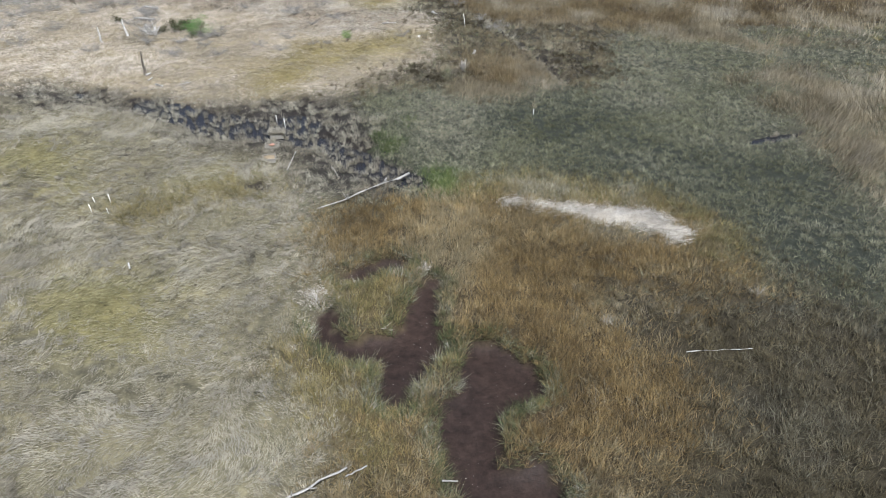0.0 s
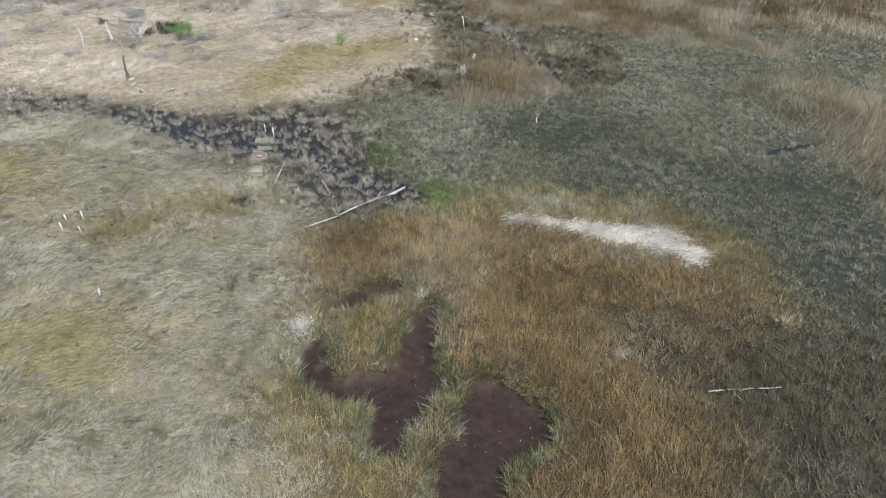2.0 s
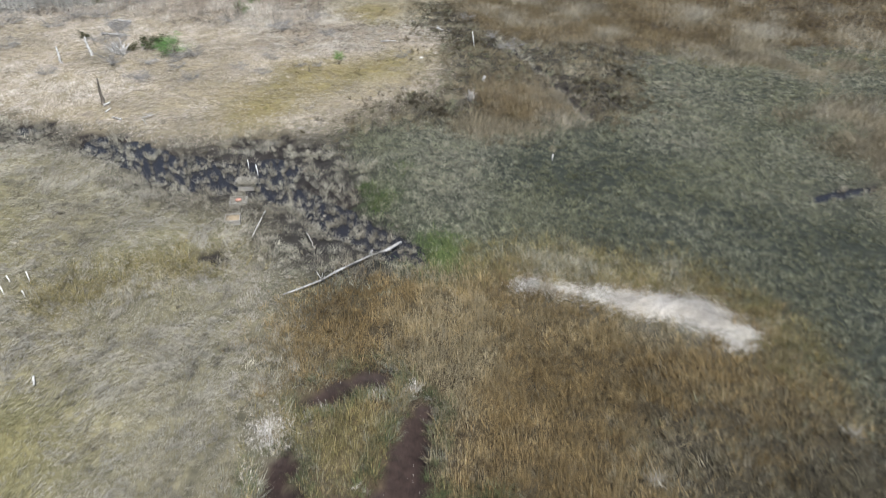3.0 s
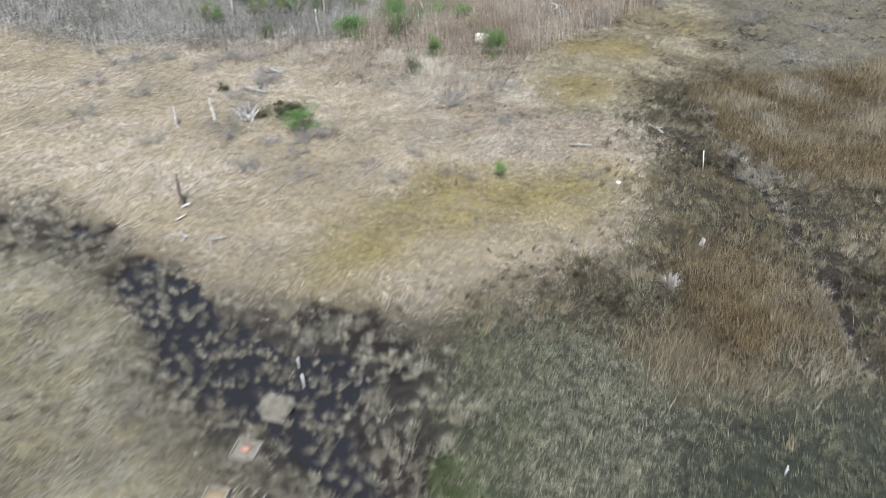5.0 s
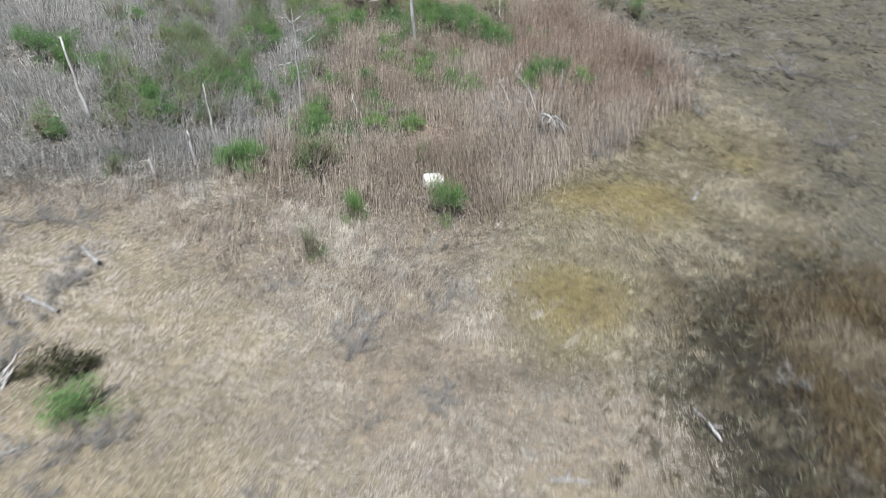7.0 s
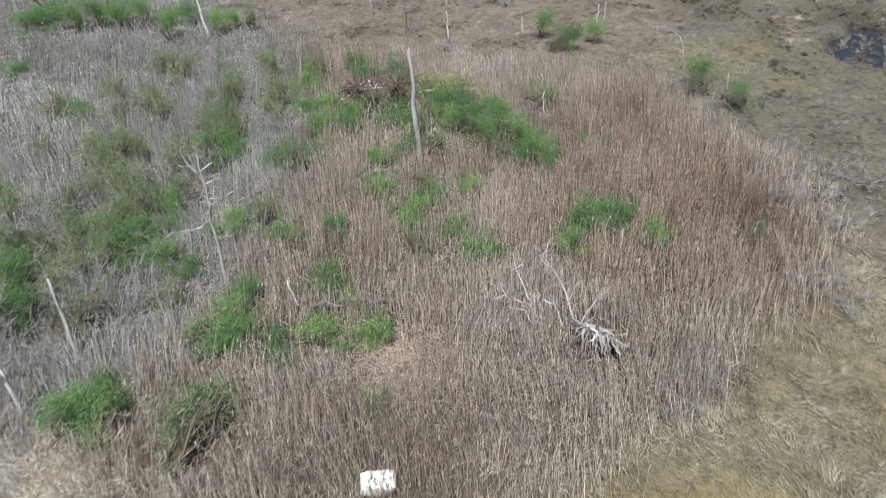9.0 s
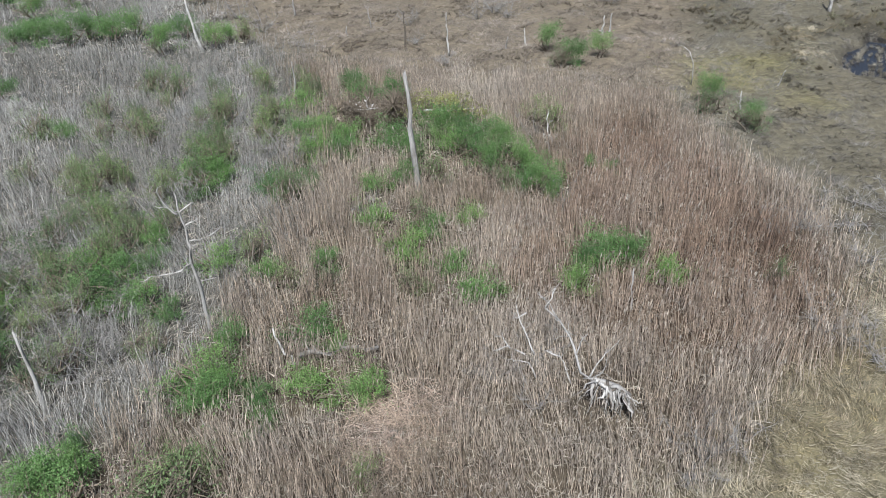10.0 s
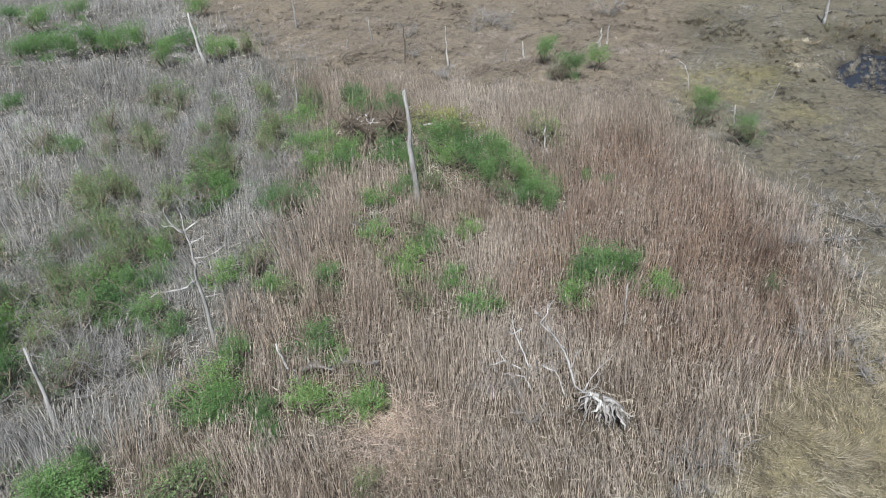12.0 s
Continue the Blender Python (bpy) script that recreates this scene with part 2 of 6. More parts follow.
cover("straw", [(-11.3, 114), (-10, 115.2), (-9, 109.2), (-9.7, 107.2), (-10.7, 109.7)])
cover("olive", [(-17, 104), (-12, 108), (-8, 100), (-10, 96), (-14, 99)], share=0.5)
cover("rust", [(-0.6, 64.5), (4.4, 68.5), (9, 72.6), (28, 80), (50, 82), (50, 60), (20, 55.5), (12.3, 54), (6, 55.2), (2.4, 56.2), (1, 60)])
cover("pale", [(17.4, 44.1), (21.8, 46.6), (24, 40), (22.5, 34), (19.4, 29.3), (18.6, 31.5), (19.3, 38.7)], share=0.6)
cover("edge", [(20, 24), (34, 26), (44, 58), (20, 56), (13, 53), (18, 48), (22, 40)], share=0.42)
cover("pale", [(18, 26), (34, 28), (44, 60), (20, 58), (13, 54), (18, 46)], share=0.4)
cover("pale", [(2, 57), (12, 54.5), (20, 56), (50, 60), (50, 84), (9, 73), (1, 63)], share=0.36)
cover("pale", [(-0.2, 41.1), (0.6, 40.3), (2.2, 39.7), (3.4, 40.4), (6.2, 42.1), (6.3, 42.9), (3, 41.2), (2, 41.9), (0.9, 42.1)], crisp=True, share=0.7)
cover("greyhay", [(3, 50), (9, 51), (14, 53.5), (9, 56), (4, 55)], share=0.6)
cover("edge", [(-5.6, 17), (-5.4, 23), (-4.2, 24), (-3.6, 22), (-4.2, 18), (-3, 16), (-1, 14.5), (-2.5, 12), (-4.2, 14.5)], share=0.62)
cover("edge", [(4.6, 27.4), (8.4, 27.8), (10.4, 25.4), (9.6, 23.5), (10.8, 23.4), (11.6, 25.4), (9.2, 28.9), (4, 30.2), (0.3, 29.6), (0.2, 28.7)], share=0.75)
cover("greyhay", [(5, 20.5), (8.5, 22.5), (11, 21.5), (11.5, 18), (9.5, 16), (7, 17), (5.5, 18.6)], share=0.6)
# brown grass again, the overall dimming towards the right put into its colour
cover("dim", [(5.5, 19), (8, 16), (5, 12), (4, 0), (50, 0), (50, 19), (16, 19.5), (12, 22), (9, 21)])
cover("bright", [(-2.9, 31.8), (-2.1, 31.3), (-1, 30.1), (0.1, 29), (-0.5, 28), (-1.4, 29), (-2.4, 30.1)], crisp=True)
cover("bright", [(-4.2, 33.8), (-3, 34.2), (-2, 31.6), (-3, 31.2)], share=0.5)
cover("tuss", [(-26.9, 41.1), (-23.9, 41.3), (-20.2, 40.4), (-16.8, 39.7), (-13.4, 38.4), (-11.3, 38.9), (-9.7, 39.7), (-7.9, 39.4), (-5.5, 39.5), (-4.6, 38), (-3.8, 35.5), (-2.2, 30), (-1.9, 28.4), (-2.9, 27.6), (-5.2, 28), (-7.6, 30.4), (-10.3, 32.4), (-13.9, 34.4), (-17, 37.6), (-22.9, 37.6)])
cover("water", [(-17.7, 38.2), (-16.2, 38.4), (-15.1, 39), (-13.5, 37.5), (-12, 37.2), (-10.9, 36.8), (-9.9, 36.6), (-8.6, 37.3), (-7.6, 37.2), (-6.9, 36.4), (-7.2, 35.4), (-7, 34.7), (-6.3, 34.1), (-5.6, 33.4), (-4.2, 32.6), (-2.6, 31.6), (-1.3, 30.5), (-0.6, 29.3), (-0.7, 28.7), (-1.8, 29.3), (-2.9, 30), (-3.8, 30.6), (-4.8, 31.2), (-5.8, 32.3), (-6.8, 33.3), (-8, 33.6), (-9.1, 34), (-10.4, 34.1), (-12, 34.4), (-13.8, 35.4), (-15.4, 36.6), (-17.5, 37.4)], crisp=True)
cover("bright", [(-1.2, 30.9), (0.2, 30.9), (0.1, 28.7), (-0.6, 28.9), (-1.2, 30)], crisp=True)
cover("bright", [(-4.8, 38), (-3.4, 36), (-2.6, 32.9), (-1.7, 31.8), (-1.1, 30.9), (-1.7, 30.8), (-3.1, 32.2), (-4.2, 34.6)], crisp=True, share=0.36)
cover("mudtuss", [(1.6, 56.1), (3.0, 54.0), (4.2, 50.8), (5.2, 48.5), (5.8, 46.3), (6.0, 44.6), (6.3, 42.6), (6.8, 42.6), (6.5, 44.6), (6.3, 46.3), (5.7, 48.5), (4.7, 50.8), (3.5, 54.0), (2.0, 56.1)], crisp=True, share=0.75)
cover("mudtuss", [(-27, 41), (-20.2, 40.4), (-16.8, 39.6), (-15.1, 38.8), (-17.7, 37.4), (-22.9, 37.8)], crisp=True, share=0.5)
cover("mudtuss", [(-10.8, 39.2), (-9.5, 39.3), (-8.3, 39.7), (-5.5, 39.3), (-4.8, 37.6), (-6.2, 36.4), (-7.4, 37.9), (-8.7, 37.5), (-10.2, 37.7)], crisp=True, share=0.52)
cover("mudtuss", [(-6.9, 36.4), (-5, 36.6), (-4, 34.5), (-4, 32.6), (-5.6, 33.4), (-6.9, 34.7)], crisp=True, share=0.6)
cover("mudtuss", [(-9.6, 29.1), (-7.9, 29.6), (-7.1, 28.7), (-8.7, 28.2)], crisp=True, share=0.55)
cover("bright", [(-4.8, 38.2), (-3.2, 38.5), (-1.8, 34.3), (-3.5, 33.6)], share=0.34)
cover("tuss", [(-6.9, 38.6), (-5.8, 39.3), (-5.4, 38.3), (-6.2, 37.9)], share=0.55)
cover("tuss", [(-1.8, 59.9), (-0.9, 58.8), (0, 61), (1, 60.3), (2.1, 57), (3.2, 54.8), (3.3, 53.1), (2.6, 53.1), (2.1, 54.9), (0.8, 58.3), (-0.3, 60.5)], share=0.7)
cover("wrack", [(1.8, 27.8), (3.2, 28), (4.9, 27.4), (8.3, 27.1), (9.5, 25.7), (9.4, 25.2), (8.9, 25.0), (8.2, 25.8), (5.9, 26.5), (3.9, 27.2), (2.5, 27.7)], crisp=True)
cover("tuss", [(-6.6, 17.3), (-5.8, 18.2), (-5.1, 17.3), (-5.4, 16.4)], share=0.7)
cover("edge", [(-3.4, 19.2), (-1.8, 19.2), (-1.3, 20.5), (-1.4, 22), (-3, 22), (-3.7, 21)], share=0.75)
cover("edge", [(-0.9, 15.3), (0, 16), (0.5, 18), (0.3, 18.2), (-0.4, 17.2), (-1, 16)], share=0.85)
cover("edge", [(-3.8, 17.8), (-2.1, 17.3), (-1.9, 15.8), (-3.2, 15.3)], share=0.75)
cover("crust", [(-4.85, 21.3), (-4.4, 21.4), (-4.25, 20.4), (-4.15, 19.4), (-4.2, 18.7), (-4.6, 18.8), (-4.75, 20)], crisp=True, share=0.9)
cover("sparse", [(-31, 57), (-24, 60.5), (-20, 59), (-16, 57.5), (-12.5, 57.5), (-10.5, 62), (-11, 66), (-22, 66), (-32, 62)])
cover("reed", [(-95, 58), (-38, 57), (-31, 60.4), (-24.3, 63.7), (-20.3, 64), (-17.9, 63.6), (-14.6, 63.5), (-13.3, 63.7), (-11.7, 64.2), (-11, 65), (-10.2, 68), (-9.6, 71.5), (-8, 74.6), (-6.6, 78.3), (-5.4, 80.2), (-6.1, 88.6), (-10.9, 91.6), (-16.6, 98), (-29.4, 95.7), (-39.4, 94), (-47, 97), (-60, 106), (-95, 112)])
cover("redreed", [(-16.2, 78.8), (-17.5, 86.3), (-17.2, 94), (-13, 92), (-8.6, 88), (-6.2, 83.5), (-6.4, 79), (-9.7, 76.8), (-13.1, 77.2)])
cover("greyreed", [(-95, 58), (-38, 57), (-31, 60), (-24.2, 63.2), (-23, 68), (-26, 78), (-33, 88), (-39, 94), (-47, 97), (-60, 106), (-95, 112)])
cover("matted", [(-17.9, 70.2), (-16.6, 69.4), (-15, 70.8), (-14.7, 72.2), (-16.4, 72.4), (-17.6, 71.6)])
cover("mud", [(-4.1, 18.9), (-3.5, 18.1), (-2, 17.7), (-1.8, 17.2), (-1.6, 15.9), (-1.1, 15.9), (-0.8, 16.9), (-0.4, 18), (0.1, 18.4), (-0.3, 19.3), (-0.5, 20.2), (-0.3, 21.7), (-0.8, 22.2), (-1.2, 19.9), (-1.7, 18.8), (-2.6, 18.6), (-3.4, 18.9), (-3.9, 20.2), (-4.3, 20.2)], crisp=True)
cover("mud", [(0.6, 18.4), (0.7, 17.2), (0.3, 16.2), (-0.2, 14.7), (0.2, 14.2), (1.4, 14.1), (1.7, 15.6), (2, 16.4), (3.2, 16.6), (2.9, 17.3), (2, 18), (1.4, 18.7)], crisp=True)
cover("mud", [(0.2, 14.2), (1.3, 14), (1.6, 13.4), (2.7, 13.4), (3.2, 12.5), (3.2, 10), (0.9, 9.6), (0.5, 13.3)], crisp=True)
cover("mud", [(-4.2, 22.3), (-3.2, 22.9), (-1.3, 23.2), (-1.2, 22.9), (-2.8, 22.6), (-3.7, 22.1)], crisp=True)
wide = PLAN == KIND["mud"]
PLAN[:-1][wide[1:]] = KIND["mud"]
wide = PLAN == KIND["mud"]
for step in (1, 2):
    PLAN[:, :-step][wide[:, step:]] = KIND["mud"]
cover("water", [(-8.1, 109.2), (-6.8, 112.3), (-5.2, 112), (-2.6, 108), (-5.2, 105.8), (-7.2, 106.4)])
cover("water", [(6.1, 45.1), (6.45, 45.2), (7.1, 42.4), (6.75, 42.2)], crisp=True)
cover("water", [(15, 35), (17, 36.2), (18.6, 36.4), (18.4, 35.8), (17, 35.4), (15.2, 34.7)], crisp=True)

# small gaps in the flattened hay, their shade put into darker litter: along a band, and where it meets the brown grass
fine_gap = vnoise(GX * 2.6 + 3, GY * 3.4 + 8)
gap_band = [(-14.9, 20), (-13.1, 19.2), (-11, 17.2), (-9.1, 16.5), (-6.6, 16.6), (-5.9, 18.6), (-4.9, 18.2), (-5.2, 16), (-6.3, 15.2), (-8.9, 15.2), (-11, 15.4), (-13, 17.2), (-14.6, 18.6)]
fringe = [(-7.2, 26), (-5.4, 26), (-4.8, 22), (-5, 16.5), (-6.4, 16), (-6.6, 20)]
on_hay = PLAN == KIND["hay"]
PLAN[on_hay & inside(gap_band, WX, WY) & (fine_gap > 0.66)] = KIND["shadegap"]
PLAN[on_hay & inside(fringe, WX, WY) & (fine_gap > 0.7)] = KIND["shadegap"]

# litter colour under each cover, darkened below tufted grass to deepen the shaded gaps
LITTER = {
    "far": (0.15, 0.125, 0.09), "hay": (0.2, 0.168, 0.108), "olive": (0.2, 0.165, 0.075), "brown": (0.06, 0.043, 0.024), "green": (0.05, 0.05, 0.036), "darkgreen": (0.034, 0.036, 0.028),
    "bright": (0.08, 0.13, 0.03), "rust": (0.05, 0.035, 0.022), "wrack": (0.3, 0.28, 0.24), "tuss": (0.03, 0.025, 0.023), "water": (0.03, 0.025, 0.025),
    "mud": (0.036, 0.0215, 0.018), "mudtuss": (0.022, 0.017, 0.016), "tan": (0.27, 0.215, 0.148), "yellow": (0.25, 0.195, 0.085), "greyhay": (0.042, 0.035, 0.027), "pink": (0.26, 0.2, 0.15),
    "reed": (0.10, 0.075, 0.055), "sparse": (0.27, 0.21, 0.155), "greyreed": (0.12, 0.105, 0.09), "crust": (0.5, 0.46, 0.4), "edge": (0.12, 0.09, 0.045), "dim": (0.045, 0.036, 0.024),
    "matted": (0.24, 0.19, 0.15), "pale": (0.16, 0.13, 0.09), "straw": (0.16, 0.135, 0.095), "redreed": (0.09, 0.06, 0.042), "farpink": (0.19, 0.148, 0.11), "shadegap": (0.115, 0.098, 0.068),
}
DEPTH = {"mud": -0.3, "mudtuss": -0.24, "water": -0.62, "tuss": -0.08, "shadegap": -0.05, "wrack": 0.04, "brown": 0.0}
ROUGHNESS_OF_GROUND = {"far": 0.16, "tuss": 0.16, "greyhay": 0.2, "hay": 0.28, "tan": 0.12, "pink": 0.15, "mud": 0.03, "water": 0.02, "yellow": 0.1, "olive": 0.14, "green": 0.1, "darkgreen": 0.1, "straw": 0.2, "farpink": 0.16, "shadegap": 0.2}


def soften(a, times):
    for _ in range(times):
        a = (a + np.roll(a, 1, 0) + np.roll(a, -1, 0) + np.roll(a, 1, 1) + np.roll(a, -1, 1)) / 5
    return a


DEPTHS = soften(np.array([DEPTH.get(c, 0.0) for c in COVERS])[PLAN], 3)
LUMPS = soften(np.array([ROUGHNESS_OF_GROUND.get(c, 0.12) for c in COVERS])[PLAN], 3)


def cell_of(x, y):
    return np.clip(((x - X0) / CELL).astype(int), 0, PLAN.shape[0] - 1), np.clip(((y - Y0) / CELL).astype(int), 0, PLAN.shape[1] - 1)


def on_plan(x, y):
    return (x > X0) & (x < X1) & (y > Y0) & (y < Y1)


def height(x, y):
    """Ground height with its hummocks."""
    x, y = np.asarray(x, float), np.asarray(y, float)
    i, j = cell_of(x, y)
    keep = on_plan(x, y)
    lump = np.where(keep, LUMPS[i, j], 0.12) * 2.0
    h = np.where(keep, DEPTHS[i, j], 0.0)
    return h + lump * (fbm(x * 1.1, y * 1.1, 2) - 0.5) + 0.25 * (fbm(x * 0.16 + 40, y * 0.16, 2) - 0.5)


def level(x, y):
    return float(height(np.array([x]), np.array([y]))[0])


def perch(x, y):
    """Where a thing can rest: the ground, or just above the creek's water."""
    return max(level(x, y), -0.2)


def kinds(x, y):
    i, j = cell_of(x, y)
    return np.where(on_plan(x, y), PLAN[i, j], 0)


# ---------------------------------------------------------------- mesh helpers
def raw_mesh(name, co, faces_of, tints=None, extra=None):
    """A mesh from arrays: corners, and equal-sided faces."""
    me = bpy.data.meshes.new(name)
    n, k = faces_of.shape
    me.vertices.add(len(co))
    me.vertices.foreach_set("co", np.ascontiguousarray(co, dtype=np.float32).ravel())
    me.loops.add(n * k)
    me.loops.foreach_set("vertex_index", np.ascontiguousarray(faces_of, dtype=np.int32).ravel())
    me.polygons.add(n)
    me.polygons.foreach_set("loop_start", np.arange(0, n * k, k, dtype=np.int32))
    if tints is not None:
        a = me.color_attributes.new("tint", "FLOAT_COLOR", "POINT")
        rgba = np.ones((len(co), 4), dtype=np.float32)
        rgba[:, :3] = tints
        a.data.foreach_set("color", rgba.ravel())
    for key, vals in (extra or {}).items():
        a = me.attributes.new(key, "FLOAT", "POINT")
        a.data.foreach_set("value", np.ascontiguousarray(vals, dtype=np.float32))
    me.update(calc_edges=True)
    return me


def tri_thing(name, tris, tints, material):
    """One mesh of loose triangles (n, 3, 3), a tint each."""
    n = len(tris)
    me = raw_mesh(name, tris.reshape(-1, 3), np.arange(n * 3).reshape(n, 3), np.repeat(tints, 3, axis=0))
    me.materials.append(material)
    return new(name, me)


def part(name, bm, material, parent, label="", smooth=True):
    me = bpy.data.meshes.new(name)
    bm.to_mesh(me)
    bm.free()
    if smooth:
        me.polygons.foreach_set("use_smooth", [True] * len(me.polygons))
    me.materials.append(material)
    ob = new(name, me)
    ob.parent = parent
    if label:
        ob["label"] = label
    return ob


def tube(bm, pts, radii, sides=6, rnd=None, rough=0.0, cap=True):
    """A tapered, bent round bar through pts."""
    rings = []
    pts = [Vector(p) for p in pts]
    for i, p in enumerate(pts):
        d = (pts[min(i + 1, len(pts) - 1)] - pts[max(i - 1, 0)]).normalized()
        u = d.orthogonal().normalized()
        v = d.cross(u)
        ring = []
        for s in range(sides):
            a = 2 * math.pi * s / sides
            r = radii[i] * (1 + (rnd.uniform(-rough, rough) if rnd else 0))
            ring.append(bm.verts.new(p + (u * math.cos(a) + v * math.sin(a)) * r))
        rings.append(ring)
    for a, b in zip(rings, rings[1:]):
        best = min(range(sides), key=lambda k: (a[0].co - b[k].co).length)
        b[:] = b[best:] + b[:best]
        for s in range(sides):
            bm.faces.new((a[s], a[(s + 1) % sides], b[(s + 1) % sides], b[s]))
    if cap:
        bm.faces.new(rings[-1])
        bm.faces.new(rings[0][::-1])
    return bm


def wander(rnd, start, way, length, steps, bend, droop=0.0):
    """Points of a crooked branch."""
    p, d = Vector(start), Vector(way).normalized()
    out = [p.copy()]
    for _ in range(steps):
        d = (d + Vector((rnd.uniform(-bend, bend), rnd.uniform(-bend, bend), rnd.uniform(-bend, bend) - droop))).normalized()
        p = p + d * length / steps
        out.append(p.copy())
    return out


def taper(a, b, n):
    return [a + (b - a) * i / (n - 1) for i in range(n)]


# ---------------------------------------------------------------- ground
def spread(a, b, fine, far):
    """Grid lines: even from a to b, then ever wider out to the horizon."""
    mid = list(np.arange(a, b + fine / 2, fine))
    lo, hi, step = [], [], fine
    p, q = mid[0], mid[-1]
    while p > -far or q < far:
        step *= 1.35
        p, q = p - step, q + step
        lo.append(p), hi.append(q)
    return np.array(lo[::-1] + mid + hi)


hx, hy = spread(-46, 24, 0.3, 2500), spread(9, 104, 0.3, 2500)
HX, HY = np.meshgrid(hx, hy, indexing="ij")
px, py = HX.ravel(), HY.ravel()
nx, ny = len(hx), len(hy)
idx = np.arange(nx * ny).reshape(nx, ny)
quads = np.stack([idx[:-1, :-1], idx[1:, :-1], idx[1:, 1:], idx[:-1, 1:]], -1).reshape(-1, 4)
kk = kinds(px, py)
LIT = (np.array([LITTER[c] for c in COVERS]) * np.array((0.8, 0.87, 0.9)))[PLAN]
SOFT = np.stack([soften(LIT[..., c], 40) for c in range(3)], -1)
crisp_cover = np.isin(PLAN, [KIND[c] for c in ("mud", "water", "wrack", "mudtuss", "shadegap")])
LIT = np.where(crisp_cover[..., None], LIT, SOFT)
ci, cj = cell_of(px, py)
gtint = np.where(on_plan(px, py)[:, None], LIT[ci, cj], np.array(LITTER["far"]))
wet = np.isin(kk, [KIND["mud"], KIND["water"]]).astype(float)
gme = raw_mesh("ground", np.stack([px, py, height(px, py)], -1), quads, gtint, {"wet": wet})
gme.polygons.foreach_set("use_smooth", np.ones(len(quads), dtype=bool))
gme.materials.append(GROUND)
tagged(new("ground", gme), "flat salt marsh of peat, mud and dead grass litter", "ground", kind="structure")


def water_sheet(name, poly, z, label):
    bm = bmesh.new()
    bm.faces.new([bm.verts.new((x, y, z)) for x, y in poly])
    me = bpy.data.meshes.new(name)
    bm.to_mesh(me), bm.free()
    me.materials.append(WATER)
    tagged(new(name, me), label, "water", kind="structure")


water_sheet("water_channel", [(-28, 42), (-18, 41), (-12, 40.5), (-4, 40.5), (-3, 36), (-3.6, 33), (-0.6, 29.8), (-1, 28), (-4, 29), (-7, 31.5), (-12, 32.8), (-17, 36), (-28, 36.5)], -0.27, "still dark water of a narrow marsh creek")
water_sheet("water_pool", [(-10, 113.5), (-1.5, 113.5), (-1.5, 104), (-10, 104)], -0.27, "small dark pool in the far marsh")
water_sheet("water_ditch", [(14, 37.5), (19.4, 37.5), (19.4, 34), (14, 34)], -0.3, "thin dark ditch in green cordgrass")

# ---------------------------------------------------------------- grasses
# how thickly grass is planted: full along the middle of the marsh, thinner to the sides
SPINE = np.array([(0, 16), (-1, 30), (-4, 48), (-9, 62), (-16, 76), (-22, 88)], float)


def from_spine(x, y):
    best = np.full(x.shape, 1e9)
    for a, b in zip(SPINE, SPINE[1:]):
        d = b - a
        t = np.clip(((x - a[0]) * d[0] + (y - a[1]) * d[1]) / d.dot(d), 0, 1)
        best = np.minimum(best, np.hypot(x - a[0] - t * d[0], y - a[1] - t * d[1]))
    return best


SEEN = [(-14, 9), (14, 9), (17, 20), (42, 66), (22, 84), (2, 128), (-86, 104), (-66, 74), (-54, 58), (-46, 44)]
SHARE = np.clip(1.25 - from_spine(GX, GY) / 32.0, 0.2, 1.0) * np.clip(soften(inside(SEEN, GX + (fbm(GX * 0.18, GY * 0.18 + 9) - 0.5) * 9, GY + (fbm(GX * 0.18 + 40, GY * 0.18) - 0.5) * 9).astype(float), 60), 0.06, 1.0)
THICK = 1.0                               # overall planting density


CRISP = ["mud", "water", "wrack", "mudtuss", "shadegap"]


# where shrubs stand, the reeds are thinner
GREEN_SET = [
    (-30.5, 72.2, 1.65), (-28.9, 71.2, 1.8), (-27.7, 70.7, 1.1), (-28.8, 73.9, 1.2), (-27.1, 71.9, 1.3), (-25.9, 71.8, 1.25), (-26.3, 74.7, 1.55), (-32.1, 79.6, 2.2), (-31.9, 78.7, 1.6), (-28.4, 80.4, 1.55), (-27.6, 81.3, 1.55),
    (-24.1, 82.1, 1.25), (-22.7, 80, 1.6), (-19.2, 81.7, 1.1), (-20.3, 80.2, 1.3), (-20.2, 78.5, 1.5), (-18.4, 78.5, 1.45), (-16.5, 77.3, 1.55), (-20.7, 73.2, 1.5), (-19.5, 73, 0.9), (-22.7, 71.7, 1.15), (-22.3, 70.1, 1.65),
    (-21.7, 69.3, 1.6), (-21.3, 69.8, 1.4), (-20.2, 70.1, 0.9), (-19.5, 69.3, 0.85), (-18.9, 70.8, 1.5), (-17.4, 71.8, 1.35)]
